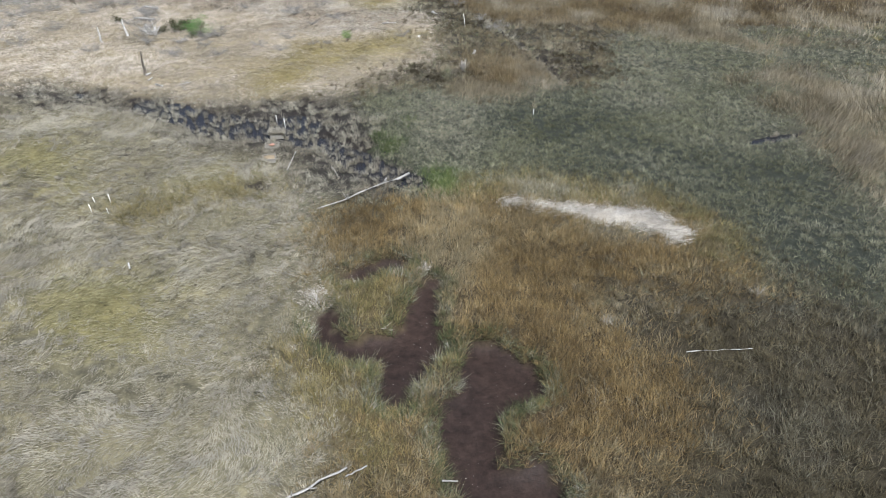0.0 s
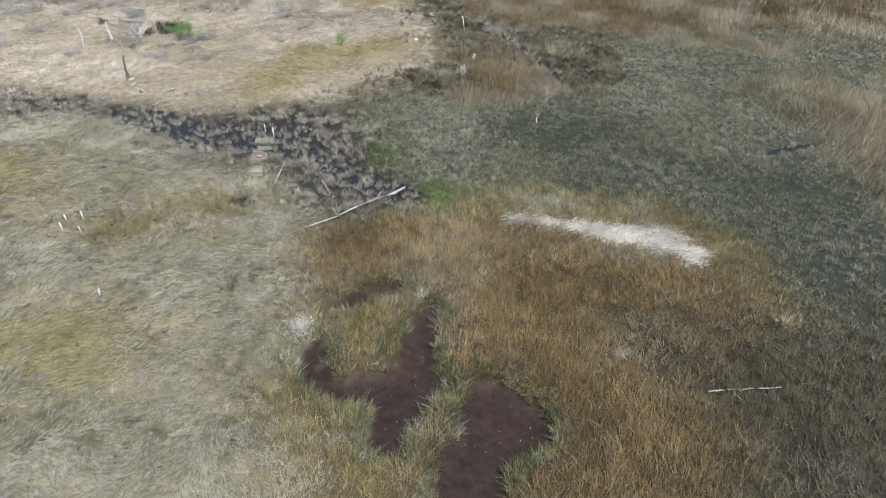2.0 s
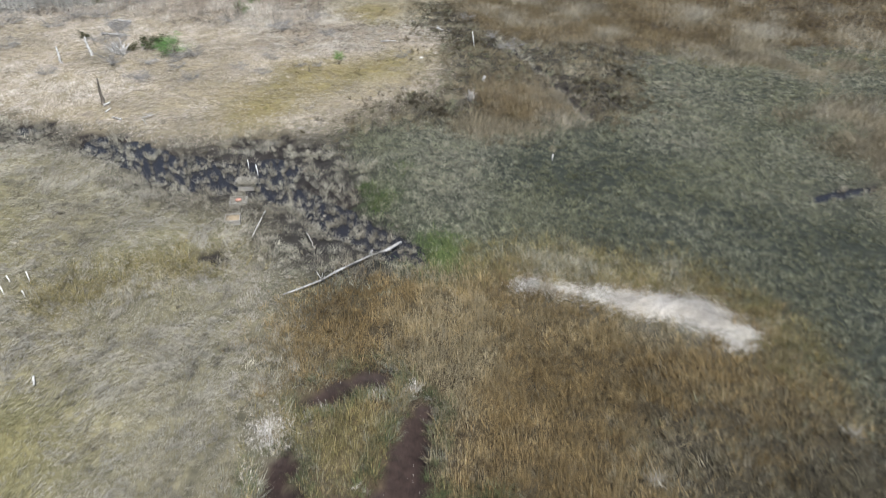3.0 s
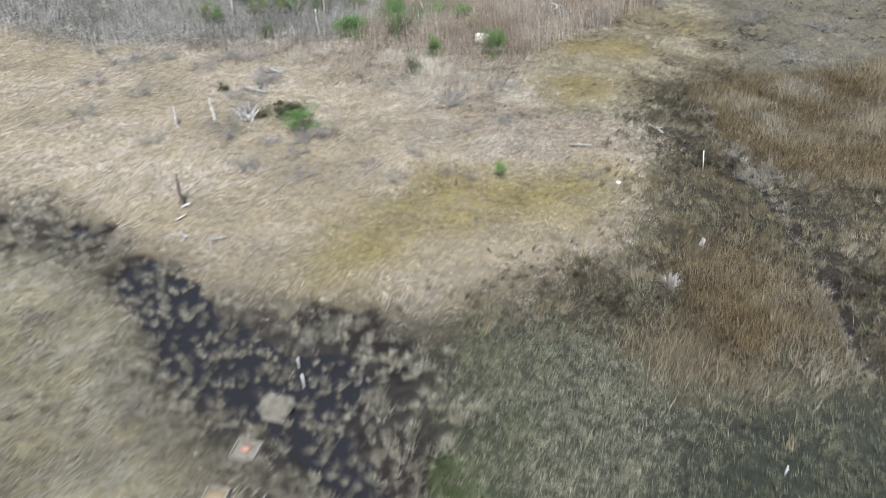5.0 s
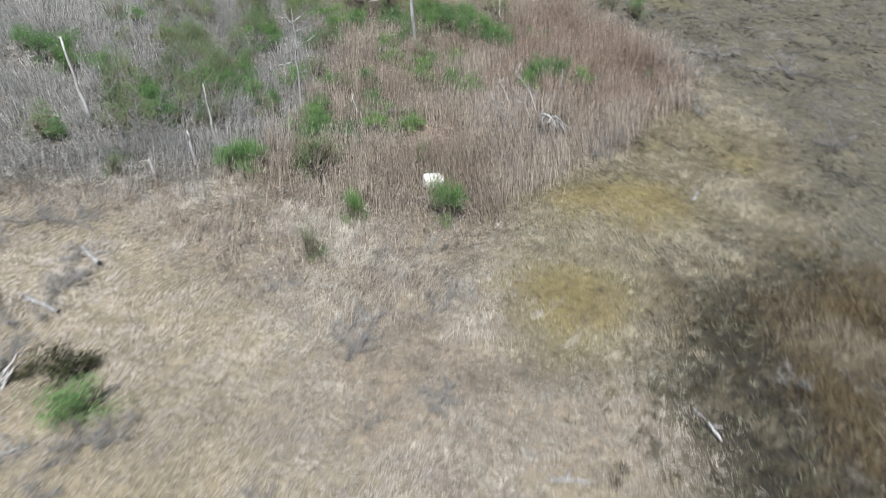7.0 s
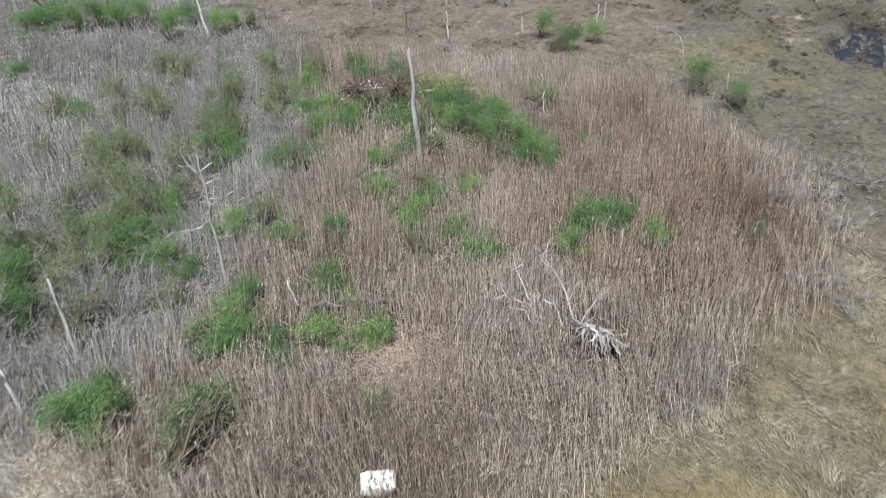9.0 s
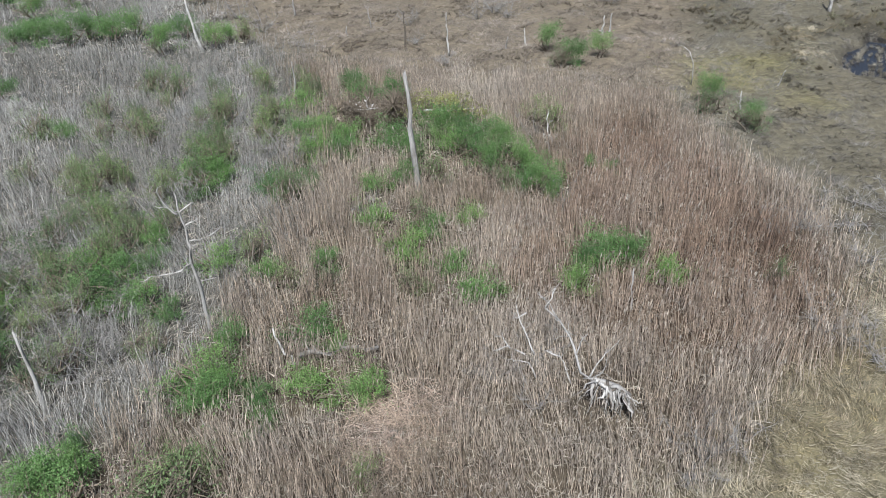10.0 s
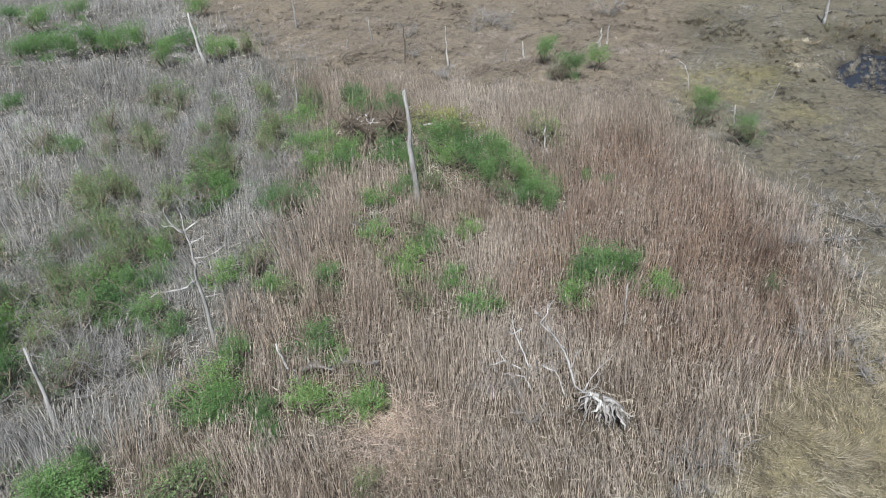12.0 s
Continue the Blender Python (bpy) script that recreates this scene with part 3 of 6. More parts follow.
GREEN_SET_2 = [
    (-13.7, 81.6, 1.9), (-12.7, 81.8, 1.3), (-11.3, 81, 1.2), (-13.8, 79.2, 1.2), (-13.9, 80.7, 1.25), (-24.3, 75.2, 1.05), (-22.6, 76.5, 1.05), (-22.6, 65.2, 1.9), (-23.2, 64.8, 1.55), (-22.7, 65.7, 1.05), (-23.7, 66.4, 0.7),
    (-29.2, 91.3, 1.9), (-32.7, 92.4, 1.7), (-31.4, 91.2, 1.9), (-33.2, 88.4, 1.9), (-30.8, 85.3, 1.75), (-29.9, 86.1, 1.75), (-28.2, 85.7, 1.7), (-28.8, 83.7, 1.65), (-27.7, 84.5, 1.65), (-26, 86.3, 1.9), (-17.9, 50.9, 1.6),
    (-31.2, 68.7, 1.7), (-29.9, 67.6, 1.6), (-28.6, 67.0, 1.3), (-32.6, 63.9, 1.2), (-29, 72.6, 1.4), (-29.7, 74.8, 1.2), (-39.1, 70.7, 1.8), (-37.3, 71.7, 1.5), (-42.7, 80.2, 1.5), (-31.4, 80, 1.4), (-23.4, 83.4, 1.3)]
GREEN_SET_3 = [
    (-24.4, 88.1, 2.2), (-23.6, 88.9, 2), (-23, 86.7, 2.1), (-22.1, 87.4, 2.1), (-20.9, 87.9, 2.1), (-20.6, 86.1, 1.8), (-19.1, 86.5, 1.8), (-17.9, 85.5, 2), (-17.1, 84.8, 1.2), (-18.3, 84.8, 1.2), (-24.5, 85.6, 1.35),
    (-16.7, 88.2, 0.8), (-15.8, 88.3, 0.8), (-60.2, 89.5, 2.9), (-59.2, 90.7, 2.9), (-56.9, 90.9, 2.8), (-57.1, 93, 2.9), (-54.2, 92.6, 2.8), (-53.8, 94.3, 2.8), (-49, 92.7, 2.6), (-50.1, 95.7, 2.2), (-46.6, 95, 2.1),
    (-25.1, 103.6, 2.2), (-22.2, 101.1, 2), (-21.5, 103.2, 1.8), (-39.6, 71.3, 2.6), (-41.8, 71.6, 2.6), (-12.6, 64.9, 1.75), (-16, 63.3, 1.1), (-7.4, 50, 0.8), (-30.4, 68.2, 1.6), (-51, 82.4, 1.9),
    (-45, 72.7, 1.9), (-66.7, 99.1, 2.8), (-72, 96.3, 2.9), (-57, 103.6, 2.4), (-61.9, 91.5, 2.6), (-55.8, 93.8, 2.4), (-51.5, 95.4, 2), (-66, 95, 2.9), (-13.6, 98.2, 1.6), (-11.2, 96.3, 1.4), (-46.5, 96.6, 1.8)]
DIM_SET = [
    (-19, 76.6, 1), (-23.2, 74.9, 1.05), (-21.9, 75.6, 0.8), (-21.1, 80.8, 1.15), (-20.3, 67.1, 1), (-20.1, 66.1, 0.8), (-34.7, 87.3, 1.3), (-44.2, 79.7, 1.75), (-39.8, 76, 1.25), (-43.2, 83.1, 1.75), (-40.1, 80.7, 1.6), (-39, 82, 1.6),
    (-33.9, 74, 1.6), (-24.9, 70.2, 1.2), (-26.6, 68.4, 1.4), (-25.6, 75.9, 1.4), (-19.3, 65.9, 2.1), (-16.2, 60.3, 1.1), (-16.1, 63.4, 1), (-20, 66.5, 1.5), (-22.9, 100.6, 1.4)]
DIM_SET_2 = [
    (-43.6, 87.3, 2.2), (-35.9, 85, 1.9), (-36.8, 84.2, 1.3), (-32.7, 74.8, 1.3), (-37.5, 77.1, 1.5), (-36, 76.5, 1.7), (-32.3, 71.6, 1.7), (-22.5, 84.1, 1.6), (-27.2, 79.9, 1.5), (-15.7, 69, 0.9), (-7.9, 82.9, 0.9), (-13.4, 97.1, 1.9),
    (-11, 95.2, 1.5), (-19.9, 91.3, 2.2), (-33.4, 63.8, 1.7), (-27.4, 62.3, 1.2), (-29.3, 68.9, 1.3), (-19.4, 84.8, 1.2), (-44.7, 96.4, 1.7), (-30.2, 75.8, 1.5), (-34.5, 69.5, 1.6), (-30, 65.4, 1.5)]
thicket = random.Random(5)
for _ in range(54):
    ty_ = thicket.uniform(66, 91)
    DIM_SET_2.append((thicket.uniform(-26 - 0.62 * (ty_ - 66) - 3, -26 - 0.3 * (ty_ - 66)) - 0.2 * (91 - ty_) * thicket.random(), ty_, thicket.uniform(1.0, 1.7)))
TWIGGY = [(-32.4, 110.4, 2.2), (-30.9, 109.8, 2.0), (-32.8, 108.6, 1.8), (-36.7, 105.0, 1.6), (-40.6, 97.7, 1.5), (-45.9, 99.4, 1.8), (-24.7, 115.5, 2.2), (-16.6, 85.3, 1.2), (-50.6, 101.9, 2.2), (-20.6, 90.7, 1.5), (-13.0, 73.6, 1.4), (-8.4, 74.0, 1.5), (-7.6, 75.0, 1.3), (-5.5, 85.2, 1.6), (-6.3, 80.8, 1.5)]
for _ in range(34):
    ty_ = thicket.uniform(63, 84)
    TWIGGY.append((thicket.uniform(-34 - 0.3 * (ty_ - 64), -24.5 - 0.25 * (ty_ - 64)), ty_, thicket.uniform(1.2, 2.2)))
CLEAR = np.ones(GX.shape)
for sx_, sy_, sw_ in GREEN_SET + GREEN_SET_2 + GREEN_SET_3 + DIM_SET + DIM_SET_2 + [(-28.4, 88.1, 4.4), (-25.3, 90.2, 3.4), (-11.2, 74.4, 1.6), (-24.8, 72.0, 1.4)]:
    a0, a1 = int((sx_ - 2.5 - X0) / CELL), int((sx_ + 2.5 - X0) / CELL)
    b0, b1 = int((sy_ - 2.5 - Y0) / CELL), int((sy_ + 2.5 - Y0) / CELL)
    d2 = np.hypot(GX[a0:a1, b0:b1] - sx_, GY[a0:a1, b0:b1] - sy_)
    CLEAR[a0:a1, b0:b1] = np.minimum(CLEAR[a0:a1, b0:b1], np.clip(0.12 + 0.88 * (d2 - 0.5 * sw_) / (0.4 * sw_), 0.12, 1.0))


def plant(cover_names, per_m2, clump=0.0, clump_size=0.5, blend=30, open_round=False):
    """Random places for plants of these covers: x, y, and the local thinning."""
    m = soften(np.isin(PLAN, [KIND[c] for c in cover_names]).astype(float), blend)
    m[np.isin(PLAN, [KIND[c] for c in CRISP if c not in cover_names])] = 0.0
    want = m * SHARE * (CLEAR if open_round else 1.0) * per_m2 * THICK * CELL * CELL
    if clump:
        c = vnoise(GX / clump_size, GY / clump_size) * 0.65 + vnoise(GX / clump_size * 2.1 + 5, GY / clump_size * 2.1) * 0.35
        want = want * np.clip(1 + clump * (c - 0.5) * 5.0, 0.06, 2.6)
    n = rng.poisson(want)
    i, j = np.nonzero(n)
    r = n[i, j]
    i, j = np.repeat(i, r), np.repeat(j, r)
    x = X0 + (i + rng.random(len(i))) * CELL
    y = Y0 + (j + rng.random(len(j))) * CELL
    return x, y, SHARE[i, j]


def pick(palette, n, patch, vary=0.46):
    """Tints from a palette: patch (0 to 1) drifts slowly over the ground, with a random part for each blade."""
    pal = np.array(palette)
    s = np.clip(patch + rng.normal(0, 0.16, n), 0, 0.999) * (len(pal) - 1)
    k = s.astype(int)
    f = (s - k)[:, None]
    return (pal[k] * (1 - f) + pal[k + 1] * f) * rng.uniform(1 - vary, 1 + vary * 0.75, (n, 1))


def blades(x, y, share, length, width, upright, flow, palette, tuft=0.0, patch_size=4.0, sway=0.5, vary=0.46):
    """Single tapering blades. upright: 0 lies along the flow, 1 stands. tuft: how far the height follows the clumps."""
    n = len(x)
    z = height(x, y)
    ang = flow(x, y) + rng.normal(0, sway, n)
    up = np.clip(upright + rng.normal(0, 0.16, n), 0.04, 1.0)
    L = length * rng.uniform(0.6, 1.25, n)
    if tuft:
        L = L * (1 - tuft + 2 * tuft * vnoise(x / 0.6, y / 0.6))
    W = width * rng.uniform(0.7, 1.3, n) / np.sqrt(share)
    W = np.minimum(W, width * 2.4)
    hor = np.sqrt(np.maximum(0, 1 - up ** 2))
    dx, dy = np.cos(ang), np.sin(ang)
    side = ang + math.pi / 2 + rng.normal(0, 0.9, n)
    sx, sy, sz = np.cos(side) * W / 2, np.sin(side) * W / 2, rng.normal(0, 0.25, n) * W
    lift = np.where(up < 0.5, rng.uniform(0.0, 0.16, n), 0.0)
    base = np.stack([x, y, z - 0.02 + lift], -1)
    off = np.stack([sx, sy, sz], -1)
    tip = base + np.stack([dx * hor * L, dy * hor * L, up * L], -1)
    tip[:, 2] = np.maximum(tip[:, 2], z + 0.03)
    tris = np.stack([base - off, base + off, tip], 1)
    patch = fbm(x / patch_size + 11, y / patch_size + 23, 3)
    patch = np.clip((patch - 0.5) * 1.7 + 0.5, 0, 1)
    return tris, pick(palette, n, patch, vary)


def cowlick(scale, bias=0.0, turn=1.6):
    return lambda x, y: bias + turn * math.pi * (fbm(x / scale + 5, y / scale + 8, 2) - 0.5) * 2


def any_way(x, y):
    return rng.uniform(0, 2 * math.pi, len(x))


def swept(x, y):
    return 2.5 + 3.0 * (vnoise(x / 1.3 + 4, y / 1.3) - 0.5) + 2.2 * (fbm(x / 7.0 + 5, y / 7.0 + 8, 2) - 0.5)


def stand(name, label, sets, material=GRASS):
    tris = np.concatenate([s[0] for s in sets])
    tints = np.concatenate([s[1] for s in sets])
    tagged(tri_thing(name, tris, tints, material), label, "grass", kind="stuff")



def tufts(x, y, share, each, radius, length, width, palette, upright=0.75, flow=None, patch_size=3.0, per_tuft=0.12, raised=None, tones=(0.6, 1.36), fan=0.45):
    """Tussocks: blades that spring from one root and lean outwards, or all one way along the flow."""
    c = len(x)
    patch = np.clip((fbm(x / patch_size + 11, y / patch_size + 23, 3) - 0.5) * 1.7 + 0.5 + rng.normal(0, per_tuft, c), 0, 1)
    size = rng.uniform(0.55, 1.3, c)
    tone = rng.uniform(*tones, c)
    way = flow(x, y) if flow else None
    k = np.repeat(np.arange(c), each)
    n = len(k)
    a = rng.uniform(0, 2 * math.pi, n)
    r = radius * np.sqrt(rng.random(n)) * size[k] / np.sqrt(share[k])
    bx, by = x[k] + np.cos(a) * r, y[k] + np.sin(a) * r
    if flow:
        a = way[k] + rng.normal(0, fan, n)
    z = height(bx, by)
    if raised is not None:
        z = np.maximum(z, raised)
    up = np.clip(upright + rng.normal(0, 0.15, n), 0.08, 0.99)
    hor = np.sqrt(1 - up ** 2)
    L = length * size[k] * rng.uniform(0.65, 1.2, n)
    W = np.minimum(width / np.sqrt(share[k]), width * 2.2) * rng.uniform(0.7, 1.3, n)
    sd2 = a + math.pi / 2 + rng.normal(0, 0.7, n)
    off = np.stack([np.cos(sd2) * W / 2, np.sin(sd2) * W / 2, rng.normal(0, 0.25, n) * W], -1)
    base = np.stack([bx, by, z - 0.02], -1)
    tip = base + np.stack([np.cos(a) * hor * L, np.sin(a) * hor * L, up * L], -1)
    return np.stack([base - off, base + off, tip], 1), pick(palette, n, patch[k]) * tone[k][:, None]


def muted(palette, keep=0.62, gain=1.0):
    """Winter-bleached tones: part of the colour taken out."""
    out = []
    for r, g, b in palette:
        l = 0.3 * r + 0.55 * g + 0.15 * b
        out.append(tuple(gain * (l * (1 - keep) + c * keep) * k for c, k in ((r, 0.92), (g, 1.0), (b, 1.15))))
    return out


P_HAY = muted([(0.27, 0.225, 0.155), (0.40, 0.34, 0.245), (0.45, 0.39, 0.29), (0.43, 0.365, 0.235)], 0.95, 0.83)
P_OLIVE = muted([(0.35, 0.30, 0.15), (0.40, 0.345, 0.155), (0.44, 0.375, 0.2)], 0.95, 0.72)
P_BROWN = muted([(0.20, 0.13, 0.045), (0.34, 0.215, 0.075), (0.41, 0.28, 0.11), (0.43, 0.335, 0.18)], 0.9, 0.74)
# brown tones lowered to carry the dimming on the right
P_DIM = muted([(0.16, 0.12, 0.055), (0.26, 0.20, 0.10), (0.33, 0.29, 0.19)], 0.9, 0.49)
P_EDGE = muted([(0.22, 0.18, 0.065), (0.38, 0.28, 0.08), (0.44, 0.39, 0.27)], 0.86, 0.74)
P_GREEN = muted([(0.175, 0.162, 0.085), (0.235, 0.222, 0.125), (0.28, 0.255, 0.16), (0.35, 0.31, 0.21)], 0.95, 0.86)
P_RUST = muted([(0.25, 0.17, 0.07), (0.36, 0.25, 0.115), (0.47, 0.38, 0.24)], 0.9, 0.62)
P_TAN = muted([(0.44, 0.345, 0.245), (0.515, 0.41, 0.30), (0.545, 0.445, 0.335)], 0.85, 1.1)
P_PINK = muted([(0.33, 0.26, 0.18), (0.47, 0.385, 0.275), (0.52, 0.44, 0.325)], 0.85, 1.0)
P_YEL = muted([(0.40, 0.295, 0.125), (0.47, 0.355, 0.165), (0.52, 0.415, 0.25)], 0.86, 0.74)
P_TUSS = muted([(0.23, 0.19, 0.13), (0.36, 0.305, 0.215), (0.45, 0.395, 0.28)], 0.95, 0.86)
P_GREY = muted([(0.20, 0.155, 0.09), (0.31, 0.25, 0.155), (0.43, 0.36, 0.25)], 1.1, 0.52)
P_FAR = muted([(0.22, 0.18, 0.125), (0.34, 0.285, 0.205), (0.43, 0.365, 0.275)], 0.8, 0.6)
P_PALE = muted([(0.26, 0.2, 0.11), (0.38, 0.30, 0.18), (0.45, 0.38, 0.26)], 0.9, 0.78)
P_BANK = muted([(0.10, 0.115, 0.045), (0.22, 0.2, 0.085), (0.44, 0.41, 0.3)], 0.95, 0.66)
P_STRAW = muted([(0.26, 0.205, 0.125), (0.40, 0.33, 0.22), (0.48, 0.41, 0.29)], 1.05, 0.84)
P_FARPINK = muted([(0.26, 0.2, 0.14), (0.38, 0.3, 0.22), (0.45, 0.37, 0.285)], 0.95, 0.66)
P_DARKGREEN = muted([(0.135, 0.13, 0.068), (0.195, 0.185, 0.105), (0.245, 0.23, 0.14), (0.32, 0.29, 0.19)], 0.95, 0.8)
P_LUSH = [(0.045, 0.06, 0.028), (0.085, 0.105, 0.05), (0.15, 0.16, 0.085)]
P_WRACK = [(0.44, 0.41, 0.375), (0.66, 0.63, 0.59)]
P_BRIGHT = [(0.06, 0.085, 0.03), (0.115, 0.15, 0.055)]

stand("flattened_hay_grass", "pale straw-coloured salt hay flattened into swirling cowlicks", [
    blades(*plant(["hay"], 620, 0.5, 0.3), 0.2, 0.0125, 0.2, cowlick(5.0, -0.6), P_HAY, patch_size=2.2, sway=0.5, vary=0.16),
    tufts(*plant(["hay"], 11, 0.6, 1.6), 30, 0.13, 0.25, 0.014, P_HAY, 0.45, cowlick(4.0, -0.6), per_tuft=0.22, tones=(0.78, 1.16), fan=0.3),
    tufts(*plant(["hay"], 2.6, 1.0, 1.1), 46, 0.16, 0.36, 0.014, P_HAY, 0.62, cowlick(4.0, -0.6), per_tuft=0.2, tones=(0.8, 1.1), fan=0.35),
    tufts(*plant(["shadegap"], 9, 0.3, 0.5, 2), 30, 0.12, 0.3, 0.014, P_HAY, 0.6, cowlick(4.0, -0.6), per_tuft=0.3),
    tufts(*plant(["olive"], 8, 0.6, 0.9, 60), 24, 0.12, 0.25, 0.014, P_OLIVE, 0.5, cowlick(3.0), per_tuft=0.2, tones=(0.78, 1.16), fan=0.3),
    blades(*plant(["olive"], 460, 0.5, 0.7, 60), 0.22, 0.014, 0.25, cowlick(5.0, -0.6), P_OLIVE, sway=0.5, vary=0.16),
])
stand("brown_cordgrass", "golden-brown upright cordgrass round the muddy pools", [
    blades(*plant(["brown"], 420, 0.5, 0.4), 0.38, 0.0135, 0.8, cowlick(6.0), P_BROWN, tuft=0.4, patch_size=3.2, sway=1.2),
    tufts(*plant(["brown"], 13, 0.4, 0.8), 30, 0.1, 0.4, 0.0135, P_BROWN, 0.82, patch_size=3.2, per_tuft=0.2),
    blades(*plant(["brown"], 80, 0.6, 0.8), 0.4, 0.016, 0.6, any_way, P_GREY, tuft=0.3),
    blades(*plant(["edge"], 380, 0.5, 0.4), 0.38, 0.014, 0.78, any_way, P_EDGE, tuft=0.4, patch_size=1.6),
    tufts(*plant(["edge"], 13, 0.4, 0.8), 30, 0.1, 0.4, 0.0135, P_EDGE, 0.8, patch_size=1.6, per_tuft=0.25),
    blades(*plant(["dim"], 320, 0.4, 0.5, 220), 0.36, 0.016, 0.75, any_way, P_DIM, tuft=0.4, patch_size=3.0),
    tufts(*plant(["dim"], 12, 0.4, 0.8, 220), 26, 0.1, 0.38, 0.015, P_DIM, 0.75, patch_size=3.0, per_tuft=0.25),
])
BANK = soften((PLAN == KIND["mud"]).astype(float), 5)
BANK = (BANK > 0.02) & (PLAN != KIND["mud"])
bi, bj = np.nonzero(rng.poisson(BANK * 30 * CELL * CELL * 20) > 8)
bi, bj = np.repeat(bi, 12), np.repeat(bj, 12)
bgx, bgy = np.gradient(soften((PLAN == KIND["mud"]).astype(float), 12))


def to_mud(x, y):
    i, j = cell_of(x, y)
    return np.arctan2(bgy[i, j], bgx[i, j])


bx_, by_ = X0 + (bi + rng.random(len(bi))) * CELL, Y0 + (bj + rng.random(len(bj))) * CELL
# lush dark tufts right at the edge of the mud, in stretches
rim = soften((PLAN == KIND["mud"]).astype(float), 2)
rim = (rim > 0.03) & (PLAN != KIND["mud"]) & (fbm(GX * 0.5 + 8, GY * 0.5 + 2) > 0.36)
ri, rj = np.nonzero(rim & (rng.random(rim.shape) < 0.6))
lx_, ly_ = X0 + (ri + rng.random(len(ri))) * CELL, Y0 + (rj + rng.random(len(rj))) * CELL
stand("bank_grass", "dark green and grey grass drooping over the edges of the mud", [
    blades(bx_, by_, np.ones(len(bx_)), 0.44, 0.014, 0.6, to_mud, P_BANK, tuft=0.5, patch_size=0.5, sway=1.0),
    tufts(lx_, ly_, np.ones(len(lx_)), 40, 0.09, 0.36, 0.016, P_LUSH, 0.72, patch_size=0.8, per_tuft=0.3),
    tufts(lx_[::7], ly_[::7], np.ones(len(lx_[::7])), 22, 0.08, 0.4, 0.013, P_WRACK, 0.6, to_mud, patch_size=0.8, tones=(0.5, 0.95), fan=0.8),
])
stand("green_cordgrass", "short grey-green cordgrass shoots in dense tufts", [
    tufts(*plant(["green"], 30, 0.25, 0.9), 17, 0.07, 0.24, 0.014, P_GREEN, 0.76, patch_size=5.0, tones=(0.74, 1.22)),
    tufts(*plant(["darkgreen"], 30, 0.25, 0.9, 60), 17, 0.07, 0.24, 0.014, P_DARKGREEN, 0.76, patch_size=5.0, tones=(0.7, 1.25)),
    blades(*plant(["green"], 60), 0.25, 0.02, 0.5, any_way, P_GREEN, patch_size=5.0),
    tufts(*plant(["greyhay"], 2.5), 22, 0.09, 0.34, 0.02, P_GREEN, 0.78),
])
stand("fresh_green_grass", "fresh bright green grass at the creek's end", [
    blades(*plant(["bright"], 420, 0.5, 0.4, 6), 0.42, 0.02, 0.72, any_way, P_BRIGHT, tuft=0.5),
])
stand("rusty_grass", "tall rust-brown grass with feathery tops", [
    blades(*plant(["rust"], 300, 0.45, 0.8, 20), 0.46, 0.016, 0.88, cowlick(6.0), P_RUST, tuft=0.4, patch_size=2.5, sway=1.2),
    tufts(*plant(["rust"], 7, 0.4, 1.0, 20), 24, 0.12, 0.46, 0.016, P_RUST, 0.82, patch_size=2.5, per_tuft=0.3),
])
stand("pale_marsh_grass", "pale tan grass in tall soft patches", [
    blades(*plant(["pale"], 480, 0.4, 0.8, 20), 0.6, 0.02, 0.8, cowlick(4.0), P_PALE, tuft=0.4, patch_size=2.5, sway=1.0),
])
stand("creek_tussock_grass", "brown-grey grass tussocks standing along the creek", [
    tufts(*plant(["tuss"], 9.5, 0.6, 0.5, 8), 60, 0.11, 0.32, 0.01, P_TUSS, 0.8, patch_size=2.0, per_tuft=0.25),
    tufts(*plant(["mudtuss"], 13, 0.3, 0.5, 3), 44, 0.065, 0.34, 0.0105, P_TUSS, 0.88, patch_size=2.0, per_tuft=0.25),
    tufts(*plant(["water"], 11.5, 0.4, 0.6, 3), 44, 0.055, 0.29, 0.0095, P_TUSS, 0.9, patch_size=2.0, per_tuft=0.25, raised=-0.26),
])
stand("grey_matted_grass", "grey-brown matted grass with dark gaps", [
    tufts(*plant(["greyhay"], 10, 0.5, 1.0, 80), 30, 0.12, 0.38, 0.018, P_GREY, 0.74, cowlick(2.5), patch_size=2.0, per_tuft=0.25),
    blades(*plant(["greyhay"], 110), 0.3, 0.018, 0.5, any_way, P_GREY, patch_size=2.0),
])
